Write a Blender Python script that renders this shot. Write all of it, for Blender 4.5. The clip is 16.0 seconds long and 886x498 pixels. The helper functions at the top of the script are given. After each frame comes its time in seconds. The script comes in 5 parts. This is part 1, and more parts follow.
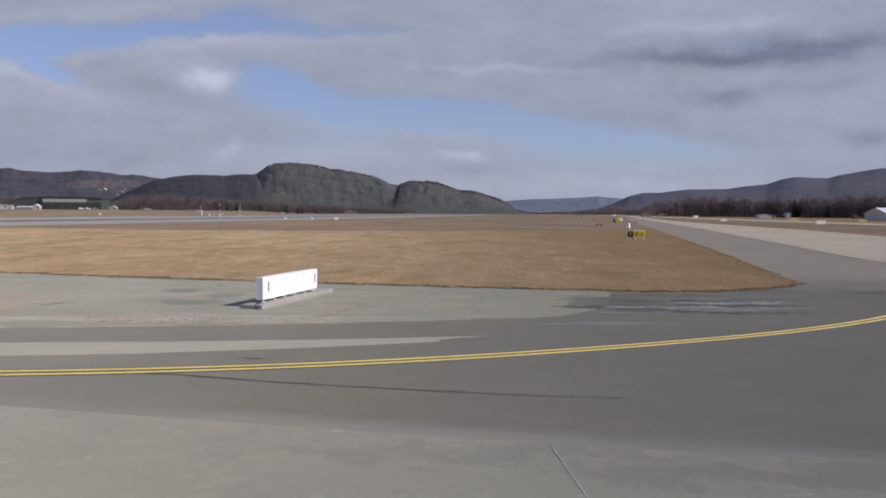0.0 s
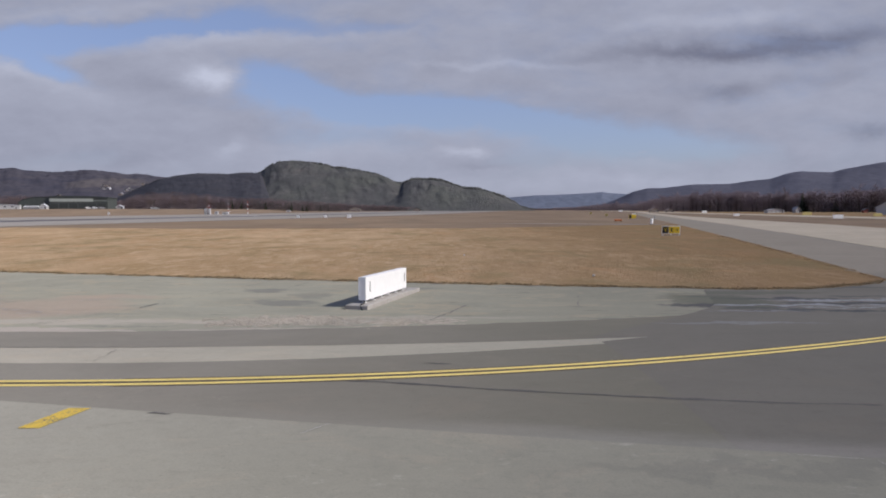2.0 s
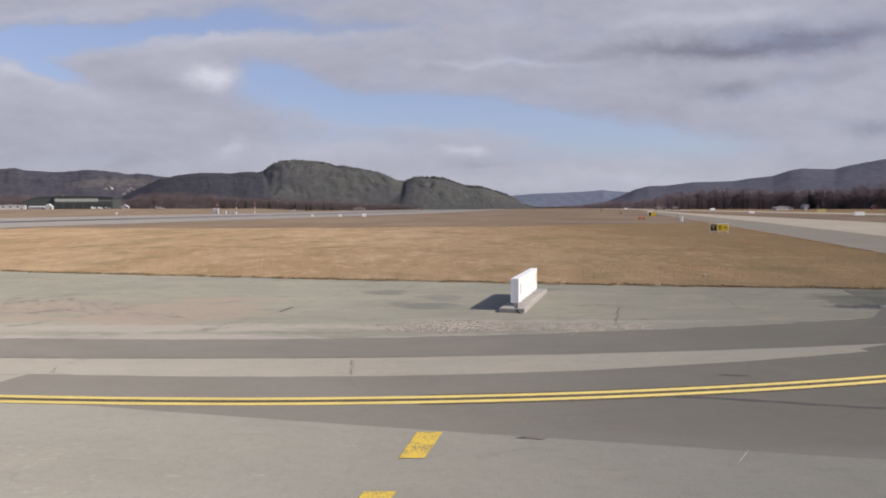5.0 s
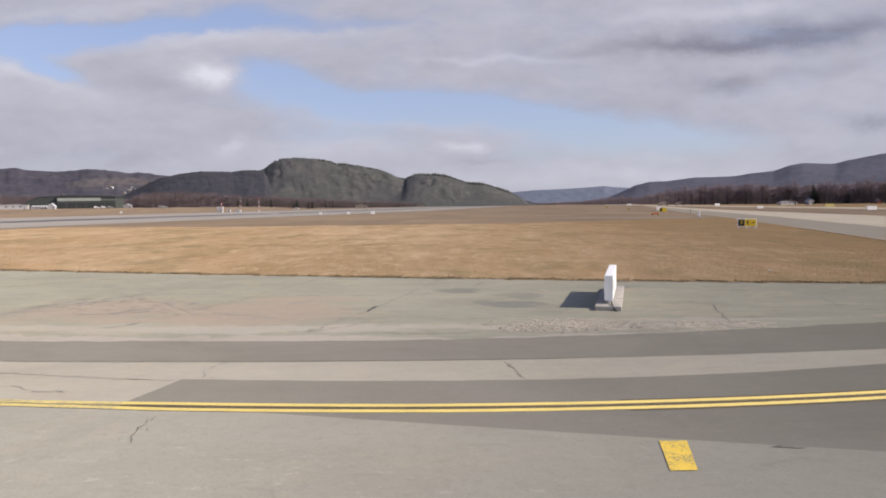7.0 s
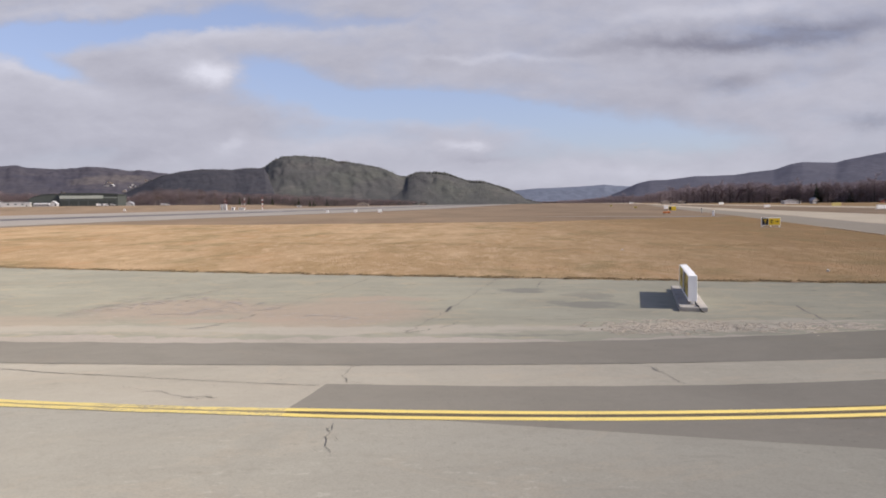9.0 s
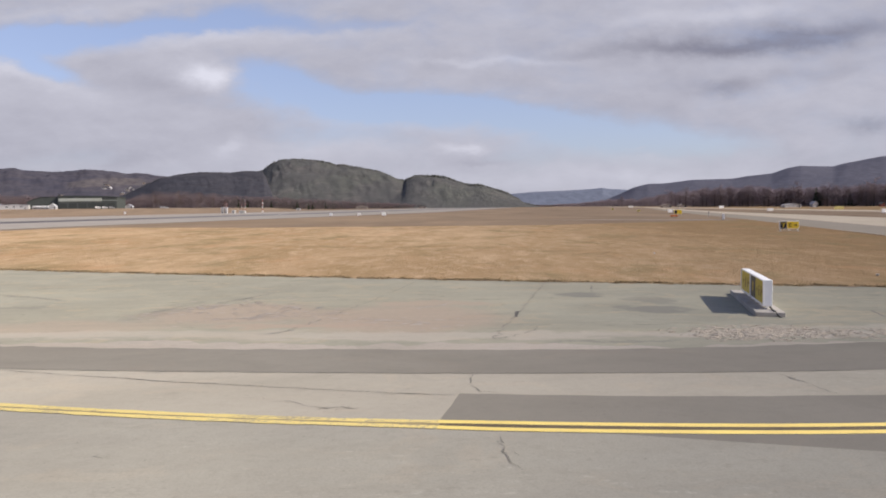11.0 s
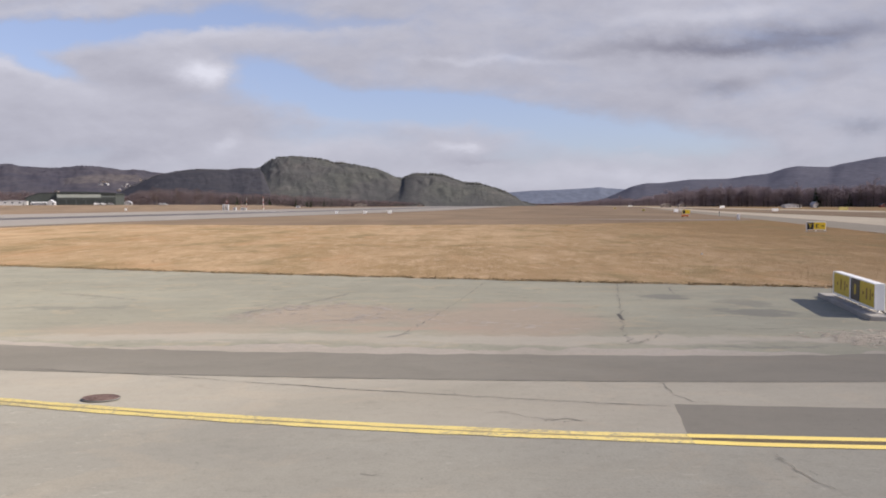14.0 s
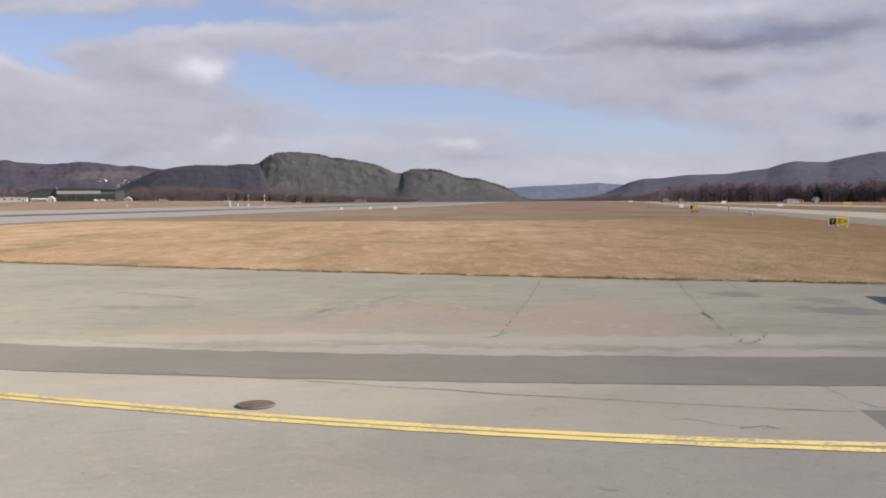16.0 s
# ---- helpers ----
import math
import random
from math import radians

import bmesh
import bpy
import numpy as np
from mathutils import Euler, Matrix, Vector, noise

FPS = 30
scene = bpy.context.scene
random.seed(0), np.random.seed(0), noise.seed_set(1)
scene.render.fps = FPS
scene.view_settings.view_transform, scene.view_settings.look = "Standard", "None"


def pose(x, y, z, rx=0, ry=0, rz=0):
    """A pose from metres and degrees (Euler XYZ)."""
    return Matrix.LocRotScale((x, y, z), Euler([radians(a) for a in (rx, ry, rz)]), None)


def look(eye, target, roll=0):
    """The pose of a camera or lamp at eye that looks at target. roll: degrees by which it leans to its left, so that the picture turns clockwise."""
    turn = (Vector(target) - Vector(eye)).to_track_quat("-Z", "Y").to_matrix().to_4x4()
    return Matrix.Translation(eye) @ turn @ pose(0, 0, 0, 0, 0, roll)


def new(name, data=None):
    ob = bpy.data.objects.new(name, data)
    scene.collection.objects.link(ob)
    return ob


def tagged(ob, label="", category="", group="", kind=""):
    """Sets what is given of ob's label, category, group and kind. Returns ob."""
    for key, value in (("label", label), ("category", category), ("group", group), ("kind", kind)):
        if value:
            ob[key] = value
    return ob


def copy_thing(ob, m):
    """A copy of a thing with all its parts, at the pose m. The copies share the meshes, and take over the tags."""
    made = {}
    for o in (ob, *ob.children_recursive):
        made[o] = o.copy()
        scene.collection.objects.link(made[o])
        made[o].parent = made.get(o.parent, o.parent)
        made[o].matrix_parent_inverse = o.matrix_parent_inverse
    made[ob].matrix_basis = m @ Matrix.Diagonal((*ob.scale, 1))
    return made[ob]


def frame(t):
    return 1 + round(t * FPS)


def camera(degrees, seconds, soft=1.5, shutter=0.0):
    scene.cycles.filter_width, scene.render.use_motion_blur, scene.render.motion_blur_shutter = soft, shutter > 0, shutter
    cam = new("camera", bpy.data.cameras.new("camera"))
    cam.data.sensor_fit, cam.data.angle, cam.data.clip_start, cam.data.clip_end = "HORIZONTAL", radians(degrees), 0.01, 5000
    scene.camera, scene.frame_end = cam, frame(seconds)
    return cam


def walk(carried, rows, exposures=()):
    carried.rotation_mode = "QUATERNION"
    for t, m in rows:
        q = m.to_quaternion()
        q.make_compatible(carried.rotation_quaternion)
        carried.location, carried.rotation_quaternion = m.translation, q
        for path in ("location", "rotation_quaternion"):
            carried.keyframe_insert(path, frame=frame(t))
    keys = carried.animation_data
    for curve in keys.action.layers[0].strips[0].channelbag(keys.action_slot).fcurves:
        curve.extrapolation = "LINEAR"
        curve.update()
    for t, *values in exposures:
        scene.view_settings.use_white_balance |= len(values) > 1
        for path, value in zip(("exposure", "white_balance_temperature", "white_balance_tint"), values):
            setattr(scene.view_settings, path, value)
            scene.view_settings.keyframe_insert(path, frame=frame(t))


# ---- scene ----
PATH = [
    (0, (1.268, -4.96, 2.896), (1.268, -2.962, 2.806), 0.3),
    (0.5, (0.266, -4.758, 2.888), (0.264, -2.76, 2.797), 0.2),
    (1, (-0.656, -4.602, 2.886), (-0.661, -2.604, 2.792), 0.1),
    (1.5, (-1.542, -4.49, 2.906), (-1.55, -2.492, 2.81), -0.0),
    (2, (-2.413, -4.323, 2.91), (-2.422, -2.325, 2.811), -0.1),
    (2.5, (-3.36, -4.022, 2.884), (-3.368, -2.025, 2.784), -0.2),
    (3, (-4.199, -3.854, 2.887), (-4.209, -1.856, 2.788), -0.4),
    (3.5, (-5.104, -3.655, 2.901), (-5.114, -1.658, 2.802), -0.3),
    (6, (-9.263, -2.79, 2.916), (-9.277, -0.793, 2.809), -0.4),
    (6.5, (-10.021, -2.659, 2.924), (-10.036, -0.662, 2.815), -0.5),
    (7, (-10.676, -2.508, 2.908), (-10.689, -0.512, 2.797), -0.7),
    (7.5, (-11.394, -2.376, 2.904), (-11.408, -0.38, 2.79), -0.5),
    (8, (-12.044, -2.266, 2.917), (-12.057, -0.27, 2.799), -0.5),
    (8.5, (-12.719, -2.152, 2.917), (-12.732, -0.155, 2.801), -0.5),
    (9, (-13.287, -2.074, 2.946), (-13.3, -0.078, 2.83), -0.6),
    (11.5, (-16.096, -1.477, 2.949), (-16.1, 0.52, 2.843), -0.5),
    (12, (-16.595, -1.379, 2.957), (-16.597, 0.618, 2.85), -0.5),
    (12.5, (-17.166, -1.297, 2.984), (-17.166, 0.7, 2.878), -0.5),
    (13, (-17.729, -1.315, 2.991), (-17.728, 0.682, 2.884), -0.5),
    (13.5, (-18.347, -1.138, 2.991), (-18.343, 0.859, 2.885), -0.3),
    (14, (-18.954, -1.066, 3.02), (-18.95, 0.931, 2.908), -0.2),
    (14.5, (-19.64, -0.904, 3.032), (-19.634, 1.093, 2.915), -0.0),
    (15, (-20.276, -0.799, 3.048), (-20.269, 1.197, 2.925), -0.2),
    (15.5, (-20.961, -0.658, 3.049), (-20.952, 1.338, 2.927), -0.2),
    (16, (-21.584, -0.582, 3.065), (-21.575, 1.414, 2.941), -0.3),
]
cam = camera(64.0, 16.0, soft=1.85)

walk(cam, [(t, look(eye, target, roll)) for t, eye, target, roll in PATH],
     exposures=[(0.0, -0.40, 5950, 10), (3.5, -0.36, 6050, 10), (6.0, -0.02, 6500, 10), (8.5, 0.03, 6500, 10), (16.0, 0.04, 6500, 10)])

# ---- light: a broken-cloud spring sky and one sun from the side ----
SUN_AZ, SUN_EL = 107.0, 36.0
sun_data = bpy.data.lights.new("sun", "SUN")
sun_data.energy, sun_data.angle, sun_data.color = 5.0, radians(0.6), (1.0, 0.90, 0.76)
sun = new("sun", sun_data)
sun_from = Vector((math.sin(radians(SUN_AZ)) * math.cos(radians(SUN_EL)), math.cos(radians(SUN_AZ)) * math.cos(radians(SUN_EL)), math.sin(radians(SUN_EL))))
sun.matrix_basis = look(sun_from * 100, (0, 0, 0))


class Nodes:
    """Short spellings for building node trees."""

    def __init__(self, tree):
        self.tree = tree
        tree.nodes.clear()

    def link(self, a, b):
        self.tree.links.new(a, b)

    def put(self, socket, value):
        if isinstance(value, bpy.types.NodeSocket):
            self.link(value, socket)
        elif value is not None:
            socket.default_value = value

    def math(self, op, a, b=None, c=None, clamp=False):
        node = self.tree.nodes.new("ShaderNodeMath")
        node.operation, node.use_clamp = op, clamp
        for i, v in enumerate((a, b, c)):
            self.put(node.inputs[i], v)
        return node.outputs[0]

    def ramp(self, value, lo, hi, out_lo=0.0, out_hi=1.0, smooth=True):
        node = self.tree.nodes.new("ShaderNodeMapRange")
        node.interpolation_type = "SMOOTHSTEP" if smooth else "LINEAR"
        for i, v in enumerate((value, lo, hi, out_lo, out_hi)):
            self.put(node.inputs[i], v)
        return node.outputs[0]

    def mix(self, factor, a, b, blend="MIX"):
        node = self.tree.nodes.new("ShaderNodeMix")
        node.data_type, node.blend_type = "RGBA", blend
        self.put(node.inputs[0], factor)
        self.put(node.inputs[6], (*a, 1) if isinstance(a, tuple) else a)
        self.put(node.inputs[7], (*b, 1) if isinstance(b, tuple) else b)
        return node.outputs[2]

    def noise(self, vector, scale, detail=4.0, rough=0.55, stretch=None, warp=0.0):
        node = self.tree.nodes.new("ShaderNodeTexNoise")
        if stretch:
            mapping = self.tree.nodes.new("ShaderNodeMapping")
            self.link(vector, mapping.inputs[0])
            mapping.inputs["Scale"].default_value = stretch
            vector = mapping.outputs[0]
        self.link(vector, node.inputs["Vector"])
        node.inputs["Scale"].default_value, node.inputs["Detail"].default_value = scale, detail
        node.inputs["Roughness"].default_value, node.inputs["Distortion"].default_value = rough, warp
        return node.outputs["Fac"]

    def voronoi(self, vector, scale, feature="F1"):
        node = self.tree.nodes.new("ShaderNodeTexVoronoi")
        node.feature = feature
        self.link(vector, node.inputs["Vector"])
        node.inputs["Scale"].default_value = scale
        return node.outputs["Distance"]


def make_world():
    world = bpy.data.worlds.new("spring_sky")
    scene.world = world
    world.use_nodes = True
    n = Nodes(world.node_tree)
    out = n.tree.nodes.new("ShaderNodeOutputWorld")
    back = n.tree.nodes.new("ShaderNodeBackground")
    n.link(back.outputs[0], out.inputs[0])
    sky = n.tree.nodes.new("ShaderNodeTexSky")
    sky.sky_type, sky.sun_disc = "NISHITA", False
    sky.sun_elevation, sky.sun_rotation = radians(SUN_EL), radians(SUN_AZ)
    sky.air_density, sky.dust_density, sky.ozone_density = 1.0, 1.5, 1.0
    coord = n.tree.nodes.new("ShaderNodeTexCoord").outputs["Generated"]
    split = n.tree.nodes.new("ShaderNodeSeparateXYZ")
    n.link(coord, split.inputs[0])
    x, y, z = split.outputs
    depth = n.math("MAXIMUM", n.math("ABSOLUTE", y), 0.35)
    u, v = n.math("DIVIDE", x, depth), n.math("DIVIDE", z, depth)
    flat = n.tree.nodes.new("ShaderNodeCombineXYZ")
    n.link(u, flat.inputs[0]), n.link(v, flat.inputs[1])
    flat = flat.outputs[0]
    # ragged edges: the plane of the clouds is bent by noises before the shapes are laid into it
    bend = n.math("SUBTRACT", n.noise(flat, 5.0, 9.0, 0.6, (1, 1.7, 1)), 0.5)
    bend2 = n.math("SUBTRACT", n.noise(flat, 9.0, 9.0, 0.62, (1, 1.6, 3)), 0.5)
    uu = n.math("ADD", u, n.math("MULTIPLY", bend, 0.15))
    vv = n.math("ADD", v, n.math("MULTIPLY", bend2, 0.050))

    def blob(cu, cv, ru, rv, tilt, weight, up):
        c, s = math.cos(radians(tilt)), math.sin(radians(tilt))
        du, dv = n.math("SUBTRACT", uu, cu), n.math("SUBTRACT", vv, cv - up)
        a = n.math("DIVIDE", n.math("ADD", n.math("MULTIPLY", du, c), n.math("MULTIPLY", dv, s)), ru)
        b = n.math("DIVIDE", n.math("SUBTRACT", n.math("MULTIPLY", dv, c), n.math("MULTIPLY", du, s)), rv)
        r2 = n.math("ADD", n.math("MULTIPLY", a, a), n.math("MULTIPLY", b, b))
        return n.math("MULTIPLY", n.math("EXPONENT", n.math("MULTIPLY", r2, -1.0)), weight)

    def total(blobs, start, up=0.0):
        for values in blobs:
            start = n.math("ADD", start, blob(*values, up))
        return start

    # how thick the clouds are: gaps of blue take away, puffs and banks add
    shapes = [
        (-0.56, 0.2397, 0.096, 0.0207, 0, -1.15), (-0.408, 0.2574, 0.167, 0.012, 2, -0.85), (-0.289, 0.2746, 0.096, 0.0175, 5, -0.55), (-0.137, 0.2613, 0.12, 0.0112, 0, -0.45), (-0.544, 0.1997, 0.06, 0.0143, -18, -0.9), (-0.245, 0.1889, 0.064, 0.0207, -10, -0.9), (-0.185, 0.1597, 0.12, 0.0207, -7, -1.0),
        (-0.073, 0.1395, 0.12, 0.0207, -2, -1.0), (0.046, 0.144, 0.088, 0.0175, -8, -0.75), (0.15, 0.1191, 0.104, 0.0239, -6, -0.8), (0.261, 0.0982, 0.112, 0.0239, -5, -0.7), (0.389, 0.093, 0.088, 0.0191, 0, -0.45), (0.086, 0.0759, 0.096, 0.0159, 0, -0.4), (-0.153, 0.106, 0.12, 0.0143, -4, -0.35), (-0.384, 0.1958, 0.076, 0.0199, -5, 0.85),
        (-0.333, 0.1913, 0.032, 0.0191, 0, 0.35), (-0.484, 0.2246, 0.032, 0.0128, 15, 0.35), (-0.592, 0.1698, 0.104, 0.0271, -6, 0.5), (-0.432, 0.1325, 0.191, 0.0271, -6, 0.45), (0.026, 0.0844, 0.044, 0.0104, 0, 0.5), (0.03, 0.0684, 0.048, 0.0112, 0, 0.35), (0.263, 0.0886, 0.011, 0.0032, 0, 0.35),
        (1.6, 0.5, 0.5, 0.2, 10, -0.9), (-1.7, 0.45, 0.5, 0.2, -10, -0.9)]

    def thickness(up):
        moved = n.tree.nodes.new("ShaderNodeVectorMath")
        n.link(flat, moved.inputs[0])
        moved.inputs[1].default_value = (up * 0.8, up, 0)
        place = moved.outputs[0]
        broad = n.math("MULTIPLY_ADD", n.noise(place, 5.0, 9.0, 0.58, (1, 3.0, 7), 0.4), 0.9, -0.45)
        billow = n.math("MULTIPLY_ADD", n.noise(place, 17.0, 8.0, 0.60, (1, 2.1, 2), 0.3), 0.46, -0.23)
        return total(shapes, n.math("ADD", n.math("ADD", broad, billow), 0.50), up)

    thick = thickness(0.0)
    # overhead the clouds thin out into clear blue
    thick = n.math("SUBTRACT", thick, n.ramp(n.math("ADD", z, n.math("MULTIPLY", bend, 0.2)), 0.30, 0.52, 0.0, 1.1))
    cover = n.ramp(thick, -0.36, 0.60)
    # lit upper rims and grey undersides, then the broad light and dark of the layer
    rim = n.math("MULTIPLY", n.math("SUBTRACT", thick, thickness(0.010)), 0.14)
    tone = total([
        (-0.327, 0.1889, 0.029, 0.0175, 0, 0.34), (-0.607, 0.2018, 0.04, 0.0096, -10, 0.12), (-0.528, 0.2768, 0.136, 0.0096, 3, 0.08), (-0.368, 0.2355, 0.064, 0.008, 5, 0.05), (0.07, 0.2075, 0.104, 0.0056, 0, 0.12), (0.333, 0.2218, 0.151, 0.0112, 2, -0.2), (0.524, 0.2376, 0.136, 0.0151, 6, -0.2),
        (0.445, 0.2351, 0.183, 0.0271, 3, -0.12), (0.405, 0.167, 0.06, 0.0104, 0, -0.15), (0.596, 0.1174, 0.036, 0.0112, 5, -0.18), (0.508, 0.1875, 0.096, 0.0112, 6, -0.07), (0.381, 0.2692, 0.104, 0.0128, 6, 0.12), (0.261, 0.2536, 0.048, 0.0112, 10, 0.04), (0.024, 0.09, 0.03, 0.0056, 0, 0.11), (-0.137, 0.0843, 0.143, 0.0191, 0, 0.06),
        (0.046, 0.085, 0.014, 0.0056, 0, 0.12), (0.046, 0.0667, 0.04, 0.0048, 0, -0.08), (0.206, 0.0389, 0.518, 0.0207, 0, 0.1), (-0.512, 0.1173, 0.159, 0.0199, -3, 0.03), (-0.448, 0.0728, 0.048, 0.0112, 0, -0.06), (-0.289, 0.0953, 0.014, 0.0175, -40, 0.12)],
        n.math("ADD", rim, n.math("ADD", n.math("MULTIPLY_ADD", n.noise(flat, 4.0, 8.0, 0.58, (1, 2.6, 5)), 0.25, 0.308), n.math("MULTIPLY", n.noise(flat, 13.0, 9.0, 0.62, (1, 2.0, 8), 0.3), 0.16))))
    cloud = n.mix(n.ramp(tone, 0.2, 0.85, smooth=False), (0.240, 0.238, 0.304), (0.720, 0.721, 0.82))
    clear = n.mix(1.0, sky.outputs[0], (0.128, 0.122, 0.148), "MULTIPLY")
    veil = n.mix(n.ramp(z, 0.28, 0.55, 0.30, 0.03), clear, (0.52, 0.575, 0.735))
    n.link(n.mix(cover, veil, cloud), back.inputs[0])
    back.inputs[1].default_value = 1.0


make_world()

# ---- lie of the land: the height of the ground ahead, in metres ----
LIE_Y = (-400, 9, 11, 15, 20, 28, 40, 50, 82, 134, 258, 5200)
LIE_Z = (0, 0, -0.02, -0.2, -0.43, -0.42, -0.26, -0.1, 0.25, 0.75, 1.45, 32.1)
_ys = np.concatenate([np.arange(-400, 320, 0.25), np.arange(320, 5200, 10.0)])
_zs = np.interp(_ys, LIE_Y, LIE_Z)
_k = np.exp(-np.linspace(-2, 2, 25) ** 2)
_m = (_ys > -390) & (_ys < 310)
_zs[_m] = np.convolve(_zs, _k / _k.sum(), "same")[_m]


def lie(y):
    return np.interp(y, _ys, _zs)


def rise(x, y):
    """The low bank on which the hangars stand, beyond the runway."""
    a, c = np.clip((np.asarray(y) - 610.0) / 100.0, 0, 1), np.clip((-250.0 - np.asarray(x)) / 80.0, 0, 1)
    return 4.2 * a * a * (3 - 2 * a) * c * c * (3 - 2 * c)


# ---- materials ----
def material(name, paint, rough=0.85, bump=None, strength=0.3, distance=0.02, metal=0.0, spec=0.4, dusty=0.0):
    """A node material. paint(n, p) gives a colour from the place p; bump(n, p) a height."""
    mat = bpy.data.materials.new(name)
    mat.use_nodes = True
    n = Nodes(mat.node_tree)
    out = n.tree.nodes.new("ShaderNodeOutputMaterial")
    shader = n.tree.nodes.new("ShaderNodeBsdfPrincipled")
    n.link(shader.outputs[0], out.inputs[0])
    p = n.tree.nodes.new("ShaderNodeTexCoord").outputs["Object"]
    n.put(shader.inputs["Base Color"], paint(n, p))
    n.put(shader.inputs["Roughness"], rough(n, p) if callable(rough) else rough)
    shader.inputs["Metallic"].default_value = metal
    shader.inputs["Diffuse Roughness"].default_value = dusty
    shader.inputs["Specular IOR Level"].default_value = spec
    if bump:
        node = n.tree.nodes.new("ShaderNodeBump")
        node.inputs["Strength"].default_value, node.inputs["Distance"].default_value = strength, distance
        n.link(bump(n, p), node.inputs["Height"])
        n.link(node.outputs[0], shader.inputs["Normal"])
    return mat


def worn(name, colour, spread=0.12, scale=3.0, rough=0.6, metal=0.0, bump=0.0):
    """A painted or cast surface with faint blotches and grain."""
    def paint(n, p):
        blotch = n.ramp(n.noise(p, scale, 5, 0.6), 0.3, 0.75)
        grain = n.noise(p, scale * 14, 3, 0.6)
        dark = tuple(c * (1 - spread * 2) for c in colour)
        return n.mix(n.math("MULTIPLY", n.ramp(grain, 0.4, 0.75), 0.3), n.mix(blotch, dark, colour), dark)
    return material(name, paint, rough, (lambda n, p: n.noise(p, scale * 12, 4)) if bump else None, bump, 0.01, metal)


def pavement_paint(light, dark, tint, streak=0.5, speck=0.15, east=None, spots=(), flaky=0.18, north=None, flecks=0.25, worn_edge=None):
    """Aged paving: broad stains, long streaks left by wheels and rain, fine aggregate. east: a second tone that sets in
    between two places along x; spots: stains and painted sheen (x, y, width, depth, strength, colour) with ragged
    outlines."""
    def paint(n, p):
        stain = n.ramp(n.noise(p, 0.13, 7, 0.66, warp=0.8), 0.34, 0.66)
        streaks = n.ramp(n.noise(p, 0.45, 7, 0.66, (0.13, 1.2, 1), 0.3), 0.36, 0.68)
        blotch = n.ramp(n.noise(p, 0.9, 6, 0.7, (0.6, 1, 1), 0.6), 0.44, 0.74)
        fine = n.noise(p, 30, 3, 0.7)
        grit = n.noise(p, 6.0, 5, 0.7)
        c = n.mix(stain, dark, light)
        c = n.mix(n.math("MULTIPLY", streaks, streak), c, tint)
        split = n.tree.nodes.new("ShaderNodeSeparateXYZ")
        n.link(p, split.inputs[0])
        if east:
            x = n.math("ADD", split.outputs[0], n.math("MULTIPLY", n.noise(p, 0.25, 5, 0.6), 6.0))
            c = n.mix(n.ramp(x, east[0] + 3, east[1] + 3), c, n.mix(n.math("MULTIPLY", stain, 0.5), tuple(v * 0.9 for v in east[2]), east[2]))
        if north:
            y = n.math("ADD", split.outputs[1], n.math("MULTIPLY_ADD", n.noise(p, 0.2, 6, 0.65), 12.0, -6.0))
            c = n.mix(n.ramp(y, north[0], north[1]), c, n.mix(n.math("MULTIPLY", stain, 0.5), tuple(v * 0.86 for v in north[2]), north[2]))
        c = n.mix(n.math("MULTIPLY", blotch, 0.16), c, tuple(v * 0.6 for v in dark))
        flake = n.ramp(n.noise(p, 0.7, 9, 0.74, (0.55, 0.9, 2), 1.2), 0.53, 0.60)
        scuff = n.ramp(n.noise(p, 2.4, 8, 0.74, (0.35, 1.0, 6), 0.8), 0.57, 0.66)
        c = n.mix(n.math("MULTIPLY", flake, flaky), c, tuple(v * k for v, k in zip(light, (1.20, 1.06, 0.95))))
        pits = n.math("MULTIPLY", n.ramp(n.noise(p, 13.0, 3, 0.6, (0.8, 1, 3)), 0.64, 0.72), n.ramp(n.noise(p, 0.5, 4, 0.6, (1, 1, 7)), 0.45, 0.62))
        c = n.mix(n.math("MULTIPLY", pits, 0.45), c, tuple(v * 0.5 for v in dark))
        c = n.mix(n.math("MULTIPLY", scuff, min(1.0, flaky * 1.3)), c, tuple(v * 0.62 for v in dark))
        if worn_edge:
            # the asphalt thins out over the old paving along its near edge
            x = n.math("SUBTRACT", split.outputs[0], 0.65)
            edge = n.math("MULTIPLY_ADD", n.math("MULTIPLY", x, x), 0.002, n.math("MULTIPLY_ADD", x, -0.2, 4.4))
            away = n.math("SUBTRACT", n.math("SUBTRACT", split.outputs[1], edge), n.math("MULTIPLY_ADD", n.noise(p, 1.3, 7, 0.7, (0.3, 1, 1)), 1.0, -0.5))
            c = n.mix(n.math("MULTIPLY", n.ramp(away, 0.75, -0.15), n.ramp(split.outputs[0], -9.0, 0.0, 0.0, 0.85)), c, worn_edge)
        fleck = n.math("MULTIPLY", n.ramp(n.noise(p, 7.0, 4, 0.7, (0.6, 1, 12)), 0.58, 0.68), n.ramp(n.noise(p, 0.35, 4, 0.6, (0.5, 1, 15)), 0.42, 0.62))
        c = n.mix(n.math("MULTIPLY", fleck, flecks), c, tuple(v * 1.28 for v in light))
        if spots:
            wx = n.math("ADD", split.outputs[0], n.math("MULTIPLY_ADD", n.noise(p, 1.1, 6, 0.65), 2.2, -1.1))
            wy = n.math("ADD", split.outputs[1], n.math("MULTIPLY_ADD", n.noise(p, 0.9, 6, 0.65, (1, 1, 4)), 2.6, -1.3))
